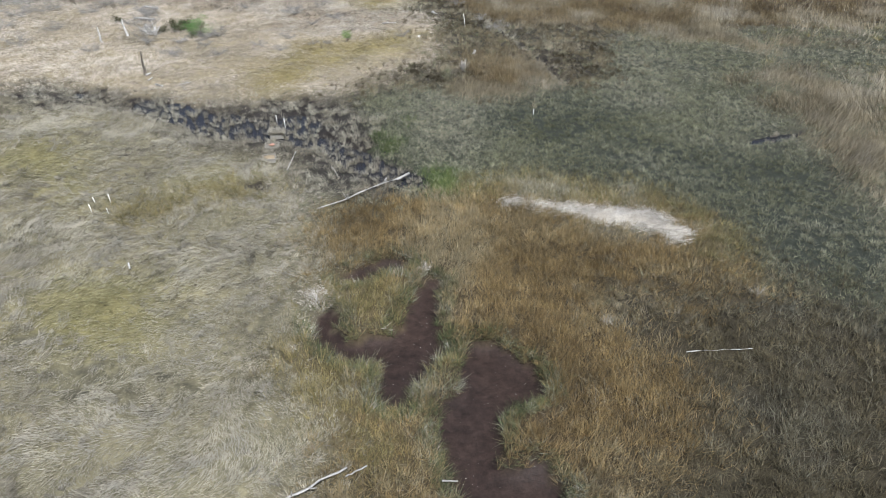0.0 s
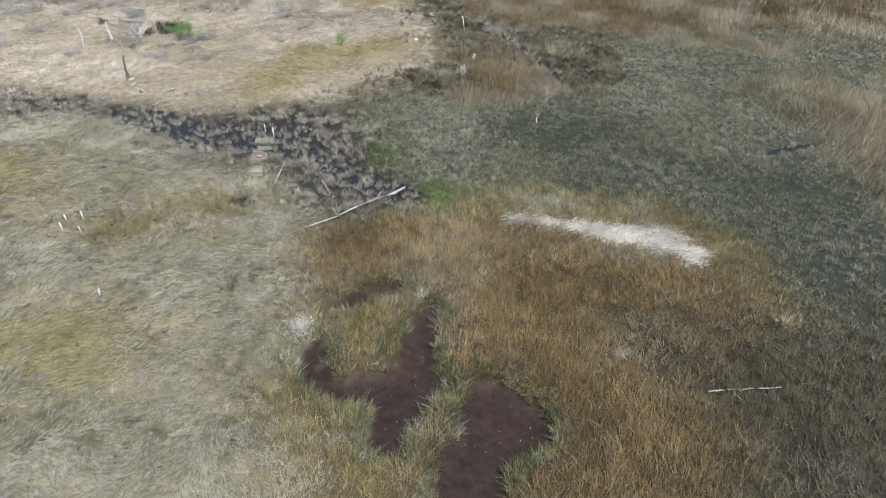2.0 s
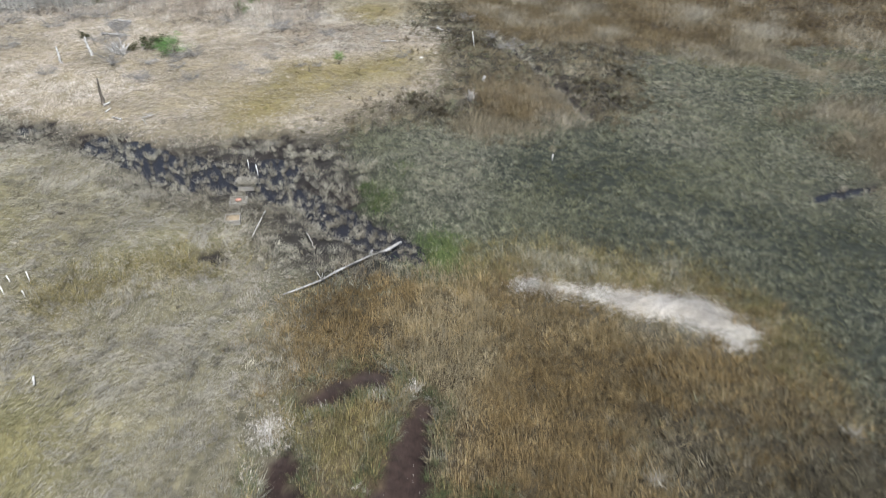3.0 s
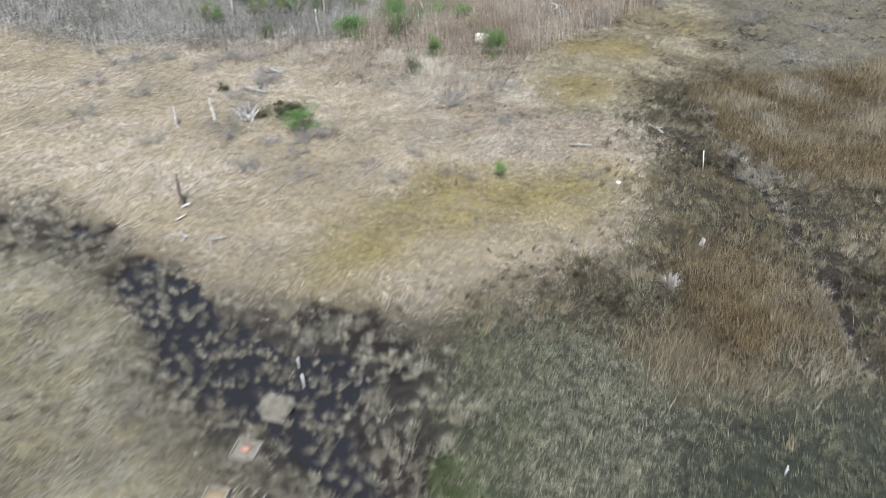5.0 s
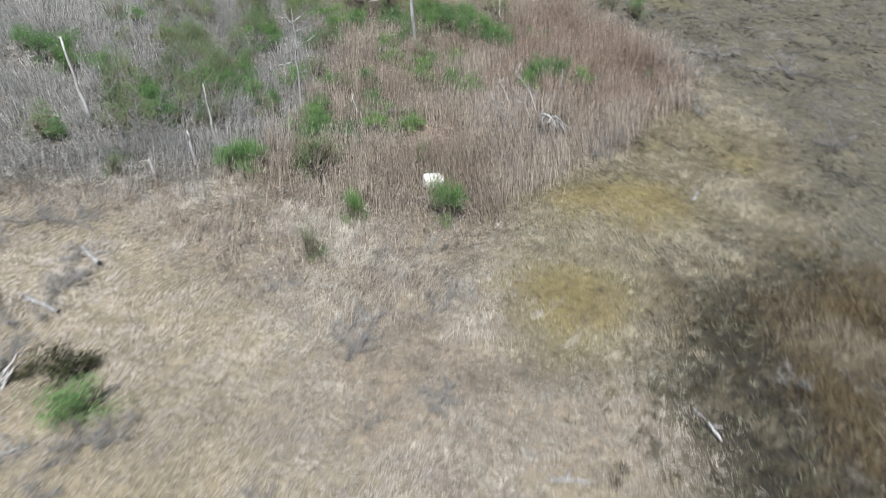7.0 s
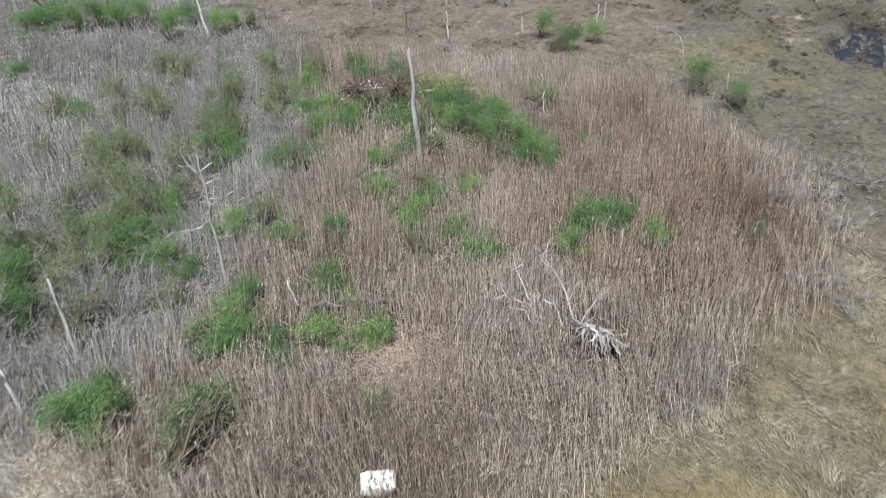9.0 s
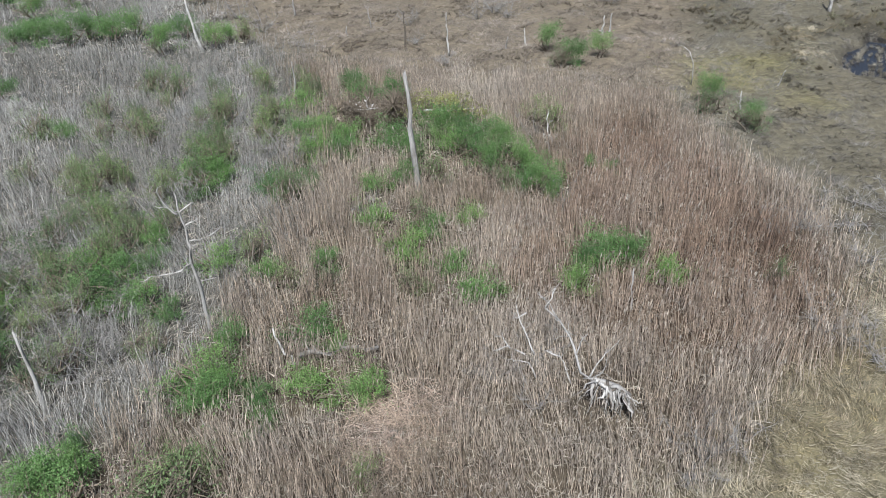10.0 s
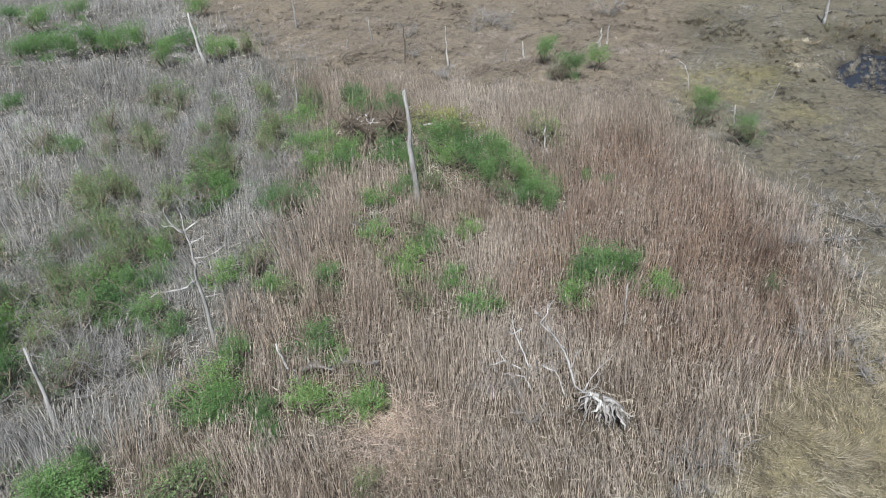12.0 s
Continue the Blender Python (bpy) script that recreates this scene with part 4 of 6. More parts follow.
stand("tan_short_grass", "short tan grass bleached by winter", [
    tufts(*plant(["tan"], 5, 0.6, 1.2, 60), 30, 0.13, 0.22, 0.012, P_TAN, 0.42, cowlick(5.0, 0.3), patch_size=3.0, per_tuft=0.2, tones=(0.76, 1.14), fan=0.35),
    blades(*plant(["tan"], 340, 0.4, 0.5, 60), 0.19, 0.013, 0.3, cowlick(5.0, 0.3), P_TAN, patch_size=3.0, sway=0.8, vary=0.2),
    tufts(*plant(["pink"], 8, 0.5, 1.0, 60), 30, 0.12, 0.26, 0.016, P_PINK, 0.5, cowlick(3.0), patch_size=2.5, per_tuft=0.25),
    blades(*plant(["pink"], 360, 0.3, 0.7, 60), 0.22, 0.015, 0.3, cowlick(3.0), P_PINK, patch_size=2.5, sway=0.9, vary=0.22),
    tufts(*plant(["yellow"], 6, 0.6, 1.2, 80), 26, 0.13, 0.24, 0.015, P_YEL, 0.42, cowlick(4.0, 0.3), patch_size=2.5, per_tuft=0.2),
    blades(*plant(["yellow"], 460, 0.4, 0.5, 80), 0.22, 0.015, 0.28, cowlick(4.0, 0.3), P_YEL, patch_size=2.5, sway=0.8, vary=0.2),
    blades(*plant(["sparse"], 480, 0.5, 0.6, 80), 0.26, 0.015, 0.3, cowlick(3.0), P_PINK, patch_size=3.0, sway=0.8),
    tufts(*plant(["sparse"], 8, 0.7, 1.0), 30, 0.13, 0.42, 0.017, P_PINK, 0.66, cowlick(3.0), per_tuft=0.25, tones=(0.62, 1.2), fan=0.6),
    tufts(*plant(["straw"], 11, 0.7, 0.9, 24), 30, 0.13, 0.34, 0.016, P_STRAW, 0.45, cowlick(3.0, 0.4), patch_size=2.0, per_tuft=0.25, tones=(0.52, 1.3), fan=0.35),
    blades(*plant(["straw"], 300, 0.4, 0.6, 24), 0.26, 0.016, 0.3, cowlick(3.0, 0.4), P_STRAW, patch_size=2.5, sway=0.6, vary=0.2),
])
stand("far_marsh_grass", "low olive-brown marsh grass in the distance", [
    blades(*plant(["far"], 150, 0.8, 1.1, 60), 0.22, 0.018, 0.4, cowlick(3.0), P_FAR, patch_size=3.0, sway=1.2, vary=0.25),
    blades(*plant(["farpink"], 170, 0.8, 1.1, 60), 0.22, 0.02, 0.4, cowlick(3.0), P_FARPINK, patch_size=3.0, sway=1.2, vary=0.25),
    tufts(*plant(["farpink"], 6, 1.0, 1.3, 60), 20, 0.13, 0.28, 0.02, P_FARPINK, 0.6, cowlick(3.0), patch_size=4.0, per_tuft=0.25),
    tufts(*plant(["far"], 7, 1.0, 1.3, 60), 20, 0.13, 0.27, 0.018, P_FAR, 0.6, cowlick(3.0), patch_size=4.0, per_tuft=0.25),
])
stand("white_straw_wrack", "bleached white straw washed up in a long swathe", [
    blades(*plant(["wrack"], 2300, 0.4, 0.5, 4), 0.34, 0.012, 0.22, cowlick(3.0, -0.7, 0.7), P_WRACK, patch_size=1.0, sway=0.45),
    blades(*plant(["crust"], 2600, 0.5, 0.4, 4), 0.16, 0.011, 0.2, any_way, P_WRACK, patch_size=1.0),
])


def reeds(x, y, share, tall, stems, plumes, lean, slant=0.14, plumed=0.26):
    """Dead reeds: a stem, a hanging leaf and a plume each."""
    n = len(x)
    z = height(x, y)
    L = tall * rng.uniform(0.6, 1.15, n) * (0.75 + 0.5 * vnoise(x / 1.4, y / 1.4))
    a = lean(x, y)
    k = np.abs(rng.normal(slant, slant * 0.6, n))
    d = np.stack([np.cos(a) * k, np.sin(a) * k, np.ones(n)], -1)
    d += rng.normal(0, slant * 0.7, (n, 3)) * np.array([1, 1, 0])
    W = np.minimum(0.0135 / np.sqrt(share), 0.026) * rng.uniform(0.7, 1.3, n)
    b = rng.uniform(0, 2 * math.pi, n)
    off = np.stack([np.cos(b) * W / 2, np.sin(b) * W / 2, np.zeros(n)], -1)
    base = np.stack([x, y, z - 0.03], -1)
    mid = base + d * (L * 0.58)[:, None]
    nod_way = a + rng.normal(0, 0.8, n)
    nod_by = np.abs(rng.normal(0, 1.5 * slant, n))
    tip = mid + (d + np.stack([np.cos(nod_way) * nod_by, np.sin(nod_way) * nod_by, -0.4 * nod_by], -1)) * (L * 0.42)[:, None]
    patch = np.clip((fbm(x / 5.0 + 3, y / 5.0 + 60, 3) - 0.5) * 1.8 + 0.5, 0, 1)
    tint = pick(stems, n, patch) * rng.uniform(0.62, 1.25, (n, 1))
    out = [np.stack([base - off, base + off, mid + off * 0.8], 1), np.stack([base - off, mid + off * 0.8, mid - off * 0.8], 1), np.stack([mid - off * 0.8, mid + off * 0.8, tip], 1)]
    tints = [tint, tint, tint]
    f = rng.uniform(0.35, 0.8, n)[:, None]
    s = base + (tip - base) * f
    la = rng.uniform(0, 2 * math.pi, n)
    ll = rng.uniform(0.04, 0.14, n)
    end = s + np.stack([np.cos(la) * ll, np.sin(la) * ll, rng.uniform(0.15, 0.4, n)], -1)
    o = np.stack([-np.sin(la) * W * 0.6, np.cos(la) * W * 0.6, np.zeros(n)], -1)
    out.append(np.stack([s - o, s + o, end], 1))
    tints.append(tint * rng.uniform(0.85, 1.2, (n, 1)))
    # plumes: a slim nodding brush on some of them
    m = rng.random(n) < plumed
    c = int(m.sum())
    t, pw = tip[m], np.minimum(0.02 / np.sqrt(share[m]), 0.034)
    na = rng.normal(0.6, 0.7, c)
    nod = np.stack([np.cos(na) * 0.04, np.sin(na) * 0.04, rng.uniform(0.1, 0.18, c)], -1)
    low = t - d[m] * 0.06
    q = rng.uniform(0, math.pi, c)
    o = np.stack([-np.sin(q) * pw, np.cos(q) * pw, np.zeros(c)], -1)
    out.append(np.stack([low, low + nod * 0.7 + o, low + nod * 1.4], 1))
    out.append(np.stack([low, low + nod * 0.7 - o, low + nod * 1.4], 1))
    pt = pick(plumes, c, patch[m])
    tints += [pt, pt]
    return np.concatenate(out), np.concatenate(tints)


P_REED = muted([(0.28, 0.205, 0.14), (0.42, 0.325, 0.235), (0.50, 0.41, 0.31)], 0.98, 1.0)
P_REDREED = muted([(0.24, 0.155, 0.10), (0.38, 0.255, 0.17), (0.46, 0.34, 0.24)], 0.95, 0.84)
P_GREYREED = muted([(0.26, 0.235, 0.19), (0.40, 0.365, 0.305), (0.50, 0.455, 0.385)], 0.95, 0.79)
P_PLUME = muted([(0.33, 0.265, 0.19), (0.42, 0.345, 0.26)], 0.9, 0.9)
stand("reed_bed", "tall dead brown reeds with pale feathery plumes", [
    reeds(*plant(["reed"], 92, 0.35, 0.7, 14, True), 1.35, P_REED, P_PLUME, swept),
    reeds(*plant(["redreed"], 96, 0.35, 0.7, 40, True), 1.4, P_REDREED, P_PLUME, swept, 0.11, 0.18),
    reeds(*plant(["greyreed"], 66, 0.5, 0.9, 130, True), 1.3, P_GREYREED, P_PLUME, swept, 0.24, 0.1),
    tufts(*plant(["greyreed"], 3.0, 0.8, 0.9, 60), 22, 0.2, 0.7, 0.013, P_GREYREED, 0.5, swept, per_tuft=0.25, fan=0.9),
    reeds(*plant(["sparse"], 20, 0.9, 0.9, 60), 0.9, P_REED, P_PLUME, cowlick(8.0), 0.28, 0.2),
    blades(*plant(["matted"], 260, 0.3, 0.9, 10), 0.95, 0.017, 0.14, any_way, [(c[0] * 1.25, c[1] * 1.2, c[2] * 1.2) for c in P_REED], patch_size=2.0),
    blades(*plant(["reed", "redreed", "greyreed", "matted"], 60, 0.3, 0.8), 0.45, 0.02, 0.25, any_way, P_PINK, patch_size=2.0),
])

# ---------------------------------------------------------------- shrubs
def leaf_cloud(rnd, width, high, clusters, leaves, leaf, palette, low=0.16, spread_out=0.13):
    """Leaf triangles in uneven clusters over a bushy shape, with the cluster middles."""
    mids, tris, tints = [], [], []
    pal = np.array(palette)
    sprays = [(6.28 * k / 11 + rnd.uniform(-0.5, 0.5), rnd.uniform(0.15, 1.4), rnd.uniform(0.55, 1.2)) for k in range(11)]
    for _ in range(clusters):
        a, tilt, reach = rnd.choice(sprays)
        f = reach * rnd.uniform(0.35, 1.0) ** 0.7
        c = np.array([math.cos(a) * math.cos(tilt) * f * width / 2, math.sin(a) * math.cos(tilt) * f * width / 2,
                      high * (low * rnd.uniform(0.5, 1.2) + (1 - low) * math.sin(tilt) * f)])
        c[:2] += np.array([rnd.uniform(-0.12, 0.12), rnd.uniform(-0.12, 0.12)])
        mids.append(c)
        s = spread_out * rnd.uniform(0.35, 1.3)
        p = c + rng.normal(0, 1, (leaves, 3)) * np.array([s, s, s * 0.9])
        p[:, 2] = np.maximum(p[:, 2], 0.08)
        d = rng.normal(0, 1, (leaves, 3)) + np.array([0, 0, 0.8])
        d /= np.linalg.norm(d, axis=1)[:, None]
        o = np.cross(d, rng.normal(0, 1, (leaves, 3)))
        o /= np.linalg.norm(o, axis=1)[:, None]
        ll = leaf * rng.uniform(0.6, 1.3, (leaves, 1))
        tris.append(np.stack([p, p + d * ll * 0.55 + o * ll * 0.3, p + d * ll], 1))
        tris.append(np.stack([p, p + d * ll, p + d * ll * 0.55 - o * ll * 0.3], 1))
        shade = rnd.random()
        col = pal[0] * (1 - shade) + pal[1] * shade
        t = col * rng.uniform(0.7, 1.25, (leaves, 1))
        tints += [t, t]
    return mids, np.concatenate(tris), np.concatenate(tints)


def leafy_shrub(seed, label, category, width, high, clusters, leaves, leaf, palette, twigs=14, group="green shrubs", spread_out=0.13):
    rnd = random.Random(seed)
    root = tagged(new("shrub"), label, category, group)
    mids, tris, tints = leaf_cloud(rnd, width, high, clusters, leaves, leaf, palette, spread_out=spread_out)
    crown = tri_thing("crown", tris, tints, LEAF)
    crown.parent = root
    for _ in range(4):
        a = rnd.uniform(0, 6.28)
        bm = bmesh.new()
        way = (math.cos(a) * 0.5, math.sin(a) * 0.5, 1)
        pts = wander(rnd, (math.cos(a) * 0.06, math.sin(a) * 0.06, -0.05), way, high * 0.75, 4, 0.2)
        tube(bm, pts, taper(0.03, 0.012, 5), 5)
        for _ in range(twigs // 4):
            c = rnd.choice(mids)
            s = pts[rnd.randint(1, 3)]
            m = (s + Vector(c)) / 2 + Vector((0, 0, 0.05))
            tube(bm, [s, m, Vector(c)], [0.012, 0.008, 0.004], 4)
        part("stem", bm, STEM, root)
    return root


def bare_shrub(seed, label, category, width, high, twigs, material, group="bare grey shrubs", thick=0.011, flat=0.4):
    """Leafless shrub: several crooked stems, each with a spray of fine twigs."""
    rnd = random.Random(seed)
    root = tagged(new("bare_shrub"), label, category, group)
    stems = 6
    for k in range(stems):
        a = 6.28 * k / stems + rnd.uniform(-0.5, 0.5)
        bm = bmesh.new()
        pts = wander(rnd, (math.cos(a) * 0.05, math.sin(a) * 0.05, -0.04), (math.cos(a) * width, math.sin(a) * width, high * rnd.uniform(0.7, 1.6)), math.hypot(width / 2, high) * rnd.uniform(0.6, 0.95), 4, 0.22)
        tube(bm, pts, taper(thick * 1.5, thick * 0.6, 5), 4)
        for _ in range(twigs // stems):
            s = pts[rnd.randint(1, 4)]
            w = Vector((rnd.uniform(-1, 1), rnd.uniform(-1, 1), rnd.uniform(-flat, 1)))
            tube(bm, wander(rnd, s, w, rnd.uniform(0.12, 0.4) * width, 2, 0.4), [thick * 0.7, thick * 0.5, thick * 0.25], 3, cap=False)
        part("stem", bm, material, root)
    return root


def set_out(proto, places, base_width, seed, squash=(0.85, 1.15), extra=1.0):
    """The first at the first place, copies at the others: x, y, width."""
    rnd = random.Random(seed)
    for k, (x, y, w) in enumerate(places):
        s = w / base_width * extra
        m = pose(x, y, level(x, y), 0, 0, rnd.uniform(0, 360)) @ Matrix.Diagonal((s * rnd.uniform(0.85, 1.2), s * rnd.uniform(0.85, 1.2), min(s, 1.15 + 0.3 * (s - 1.15)) * rnd.uniform(*squash), 1))
        if k == 0:
            proto.matrix_basis = m
        else:
            c = copy_thing(proto, Matrix.Identity(4))
            c.matrix_basis = m


G_LEAF = [(0.09, 0.18, 0.058), (0.195, 0.335, 0.125)]
D_LEAF = [(0.11, 0.175, 0.075), (0.21, 0.3, 0.14)]
Y_LEAF = [(0.24, 0.26, 0.09), (0.34, 0.35, 0.15)]
O_LEAF = [(0.035, 0.045, 0.02), (0.09, 0.09, 0.04)]
set_out(leafy_shrub(1, "bright green leafy shrub among dead reeds", "shrub", 1.6, 1.35, 100, 42, 0.038, G_LEAF), GREEN_SET, 1.6, 11, (0.72, 1.05), 1.55)
set_out(leafy_shrub(2, "bright green leafy shrub among dead reeds", "shrub", 1.6, 1.3, 100, 42, 0.038, G_LEAF), GREEN_SET_2, 1.6, 12, (0.72, 1.05), 1.55)
set_out(leafy_shrub(3, "rounded fresh green shrub in the marsh", "shrub", 1.6, 1.45, 100, 42, 0.039, G_LEAF), GREEN_SET_3, 1.6, 13, (0.75, 1.2), 1.25)
set_out(leafy_shrub(4, "dull olive-green shrub just coming into leaf", "shrub", 1.6, 1.4, 66, 34, 0.037, D_LEAF, 60, "half-leafed shrubs", 0.16), DIM_SET, 1.6, 14, (0.95, 1.25), 1.4)
set_out(leafy_shrub(5, "dull grey-green shrub just coming into leaf", "shrub", 1.6, 1.4, 66, 34, 0.037, D_LEAF, 64, "half-leafed shrubs", 0.16), DIM_SET_2, 1.6, 15, (0.95, 1.25), 1.4)
set_out(leafy_shrub(6, "yellow-green shrub beside a bleached dead branch", "shrub", 1.6, 1.2, 52, 24, 0.06, Y_LEAF, 20, "yellow shrubs"), [(-26.5, 89.8, 2.4), (-24.5, 90.3, 2.2), (-25.6, 91.0, 1.8)], 1.6, 16, (0.95, 1.25), 1.4)
set_out(leafy_shrub(7, "dark olive low shrub on tan grass", "shrub", 1.6, 1.0, 44, 30, 0.07, O_LEAF, 24, "dark shrubs"), [(-19.5, 52.0, 1.9), (-20.6, 51.6, 1.0), (-24.6, 53.6, 1.0), (-19.1, 52.5, 0.9)], 1.6, 17)
BARE = "leafless grey twiggy shrub on winter-bleached grass"
set_out(bare_shrub(21, BARE, "shrub", 1.4, 0.75, 200, TWIG), [
    (-11.5, 48.2, 1.0), (-15.4, 46.6, 1.1), (-18.4, 46.5, 1.1), (-13.1, 48.8, 0.8), (-12.4, 56.8, 1.3), (-9.0, 55.3, 0.8), (-10.4, 54.0, 0.8), (-18.6, 49.1, 1.0), (-16.8, 48.4, 1.0), (2.3, 61.2, 0.9),
    (-32.4, 54.7, 2.1), (-29.2, 48.1, 1.5), (4.7, 71.6, 1.8), (3.5, 54.8, 1.0), (-23.7, 46.9, 1.3), (-18.0, 46.4, 1.0), (-10.1, 60.4, 0.7), (-12.6, 57.9, 1.0),
    (-24.0, 57.0, 1.3), (-28.3, 51.3, 1.3), (-32.2, 51.9, 1.7), (-27.9, 56.2, 1.4), (-10.8, 59.7, 1.1), (-8.9, 55.5, 1.0), (-9.6, 49.5, 0.6), (-27.6, 58.1, 1.6), (-31.3, 56.5, 1.8), (-16.4, 58.5, 1.2), (-35.5, 55.8, 1.6), (-25.8, 58.6, 1.3)], 1.4, 18)
set_out(bare_shrub(22, BARE, "shrub", 1.4, 0.9, 240, TWIG), [
    (-12.1, 56.4, 0.9), (-23.4, 53.1, 1.3), (-22.4, 53.9, 1.1), (-23.0, 55.6, 1.3), (-22.9, 55.0, 1.4), (-7.2, 87.6, 2.4), (-8.2, 86.4, 1.8), (-16.4, 84.8, 1.0), (-23.3, 80.5, 1.4), (-4.8, 80.5, 1.6), (-8.4, 73.5, 1.4),
    (-4.8, 89.9, 2.4), (-3.6, 51.5, 0.9), (-11.6, 50.5, 1.0), (-17.1, 50.3, 1.2), (-8.6, 49.5, 0.6), (-30.0, 98.5, 1.4), (-13.7, 76.0, 1.5), (-14.6, 74.2, 1.3), (-34.0, 101.5, 1.2),
    (1.8, 78.6, 1.7), (-0.5, 88.8, 2.4), (0.4, 60.5, 1.0), (3.0, 53.9, 1.0), (2.0, 56.1, 0.9), (-16.4, 50.8, 1.2), (-20.9, 49.2, 1.8), (-21.8, 51.9, 1.4), (-17.1, 49.6, 0.9), (6.6, 79.4, 2.0)], 1.4, 19)
set_out(bare_shrub(24, "tall leafless grey shrub among dead reeds", "shrub", 1.5, 1.5, 150, TWIG, thick=0.013), TWIGGY, 1.5, 23)
set_out(bare_shrub(23, "large heap of dead brown twigs among shrubs", "brushwood", 3.0, 1.7, 1300, STEM, "brushwood heaps", 0.026, 0.6), [(-28.4, 88.3, 3.0)], 3.0, 20)


# ---------------------------------------------------------------- dead trees, stumps and driftwood
def snag(name, label, category, x, y, high, lean=(0.0, 0.0), r=0.1, material=BARK, branches=0, reach=0.8, seed=0, crook=0.05, group="dead trees", sink=0.1):
    """A standing dead trunk with a broken top and the stubs of its branches."""
    rnd = random.Random(seed)
    z = level(x, y)
    root = tagged(new(name), label, category, group)
    root.matrix_basis = pose(x, y, z)
    steps = 7
    pts = []
    for i in range(steps + 1):
        t = i / steps
        pts.append(Vector((lean[0] * t + rnd.uniform(-crook, crook) * (0 < i), lean[1] * t + rnd.uniform(-crook, crook) * (0 < i), -sink + (high + sink) * t)))
    rad = [r * (1.25 if i == 0 else 1 - 0.55 * i / steps) for i in range(steps + 1)]
    bm = bmesh.new()
    tube(bm, pts, rad, 8, rnd, 0.14)
    top = [v for v in bm.verts if v.co.z > high - 0.02 - abs(lean[0]) * 0.0]
    for v in top:
        v.co.z += rnd.uniform(-0.5, 1.2) * r
    part("trunk", bm, material, root)
    for k in range(branches):
        i = rnd.randint(2, steps)
        a = rnd.uniform(0, 6.28)
        w = (math.cos(a), math.sin(a), rnd.uniform(0.0, 0.9))
        ln = reach * rnd.uniform(0.4, 1.2)
        bp = wander(rnd, pts[i], w, ln, 4, 0.3)
        b2 = bmesh.new()
        rr = rad[i] * 0.45
        tube(b2, bp, taper(rr, rr * 0.3, 5), 5)
        for _ in range(3 if reach > 0.5 else 0):
            s = bp[rnd.randint(2, 4)]
            tube(b2, wander(rnd, s, (rnd.uniform(-1, 1), rnd.uniform(-1, 1), rnd.uniform(-0.2, 1)), ln * 0.4, 2, 0.4), [rr * 0.4, rr * 0.3, rr * 0.15], 4)
        part("branch", b2, material, root)
    return root


PALE = "bleached pale dead tree trunk standing among reeds"
snag("dead_tree", "tall pale grey dead trunk rising from green shrubs", "dead tree", -22.8, 83.4, 5.3, (-0.25, -0.1), 0.15, BARK, 2, 0.25, 3, 0.07)
snag("dead_tree", "slender leaning pale dead trunk among shrubs", "dead tree", -32.95, 66.15, 4.25, (-0.2, -0.15), 0.1, DRIFT, 2, 0.3, 5)
snag("dead_tree", PALE, "dead tree", -25.7, 66.9, 2.75, (-0.35, 0.2), 0.08, BARK, 2, 0.25, 6)
snag("dead_tree", PALE, "dead tree", -24.88, 64.48, 1.6, (-0.1, 0), 0.085, DRIFT, 0, 0, 7)
snag("tree_stump", "short pale broken stump at the reeds' edge", "stump", -25.64, 62.7, 0.95, (-0.1, 0), 0.09, DRIFT, 0, 0, 8, group="stumps")
snag("dead_tree", "thin leaning grey dead stem", "dead tree", -24.52, 63.58, 1.1, (-0.35, -0.1), 0.04, BARK, 1, 0.2, 9)
snag("dead_tree", "short charred dead trunk on tan grass", "dead tree", -18.63, 42.68, 1.35, (-0.05, 0.05), 0.1, CHAR_AND_GAP, 2, 0.2, 10)
snag("dead_tree", "slim white dead trunk on the far marsh", "dead tree", -30.61, 100.1, 2.7, (-0.05, 0), 0.07, DRIFT, 1, 0.2, 11)
snag("dead_tree", PALE, "dead tree", -35.0, 89.9, 2.2, (0.05, 0), 0.07, BARK, 1, 0.2, 12)
snag("dead_tree", "leaning white dead trunk with a forked top", "dead tree", -46.9, 94.2, 3.6, (-0.5, -0.1), 0.12, DRIFT, 2, 0.5, 13)
snag("dead_tree", "thin grey dead trunk on the far marsh", "dead tree", -46.7, 104.0, 3.2, (0, 0), 0.08, BARK, 2, 0.3, 14)
snag("dead_tree", "thin dark dead trunk with small branches", "dead tree", -34.5, 100.9, 2.4, (0.1, 0), 0.06, CHAR_AND_GAP, 4, 0.5, 15)
snag("dead_tree", "pale forked dead trunk beside far pools", "dead tree", -9.8, 118.9, 3.0, (0.1, 0), 0.13, BARK, 4, 0.7, 16)
snag("dead_tree", "short grey dead stem with side twigs", "dead tree", -11.8, 97.2, 1.35, (-0.2, 0), 0.06, BARK, 3, 0.4, 17)
snag("dead_tree", "thin bent bleached stem in the reeds", "dead tree", -11.9, 79.2, 1.6, (-0.15, 0), 0.04, BARK, 1, 0.2, 18)
snag("dead_tree", "slim splintered pale stem beside green shrubs", "dead tree", -20.3, 71.8, 1.5, (-0.4, -0.2), 0.055, DRIFT, 2, 0.3, 19, 0.09)
snag("dead_tree", "small white dead tree with stubby branches", "dead tree", -19.2, 89.5, 1.9, (-0.1, 0), 0.06, DRIFT, 5, 0.6, 20)
snag("dead_tree", "dark dead trunk behind green shrubs", "dead tree", -55.5, 93.0, 2.6, (0.1, 0), 0.1, CHAR_AND_GAP, 1, 0.3, 21)
snag("tree_stump", "leaning weathered white stump on tan grass", "stump", -23.8, 48.8, 0.95, (-0.2, 0.1), 0.1, DRIFT, 0, 0, 22, group="stumps")
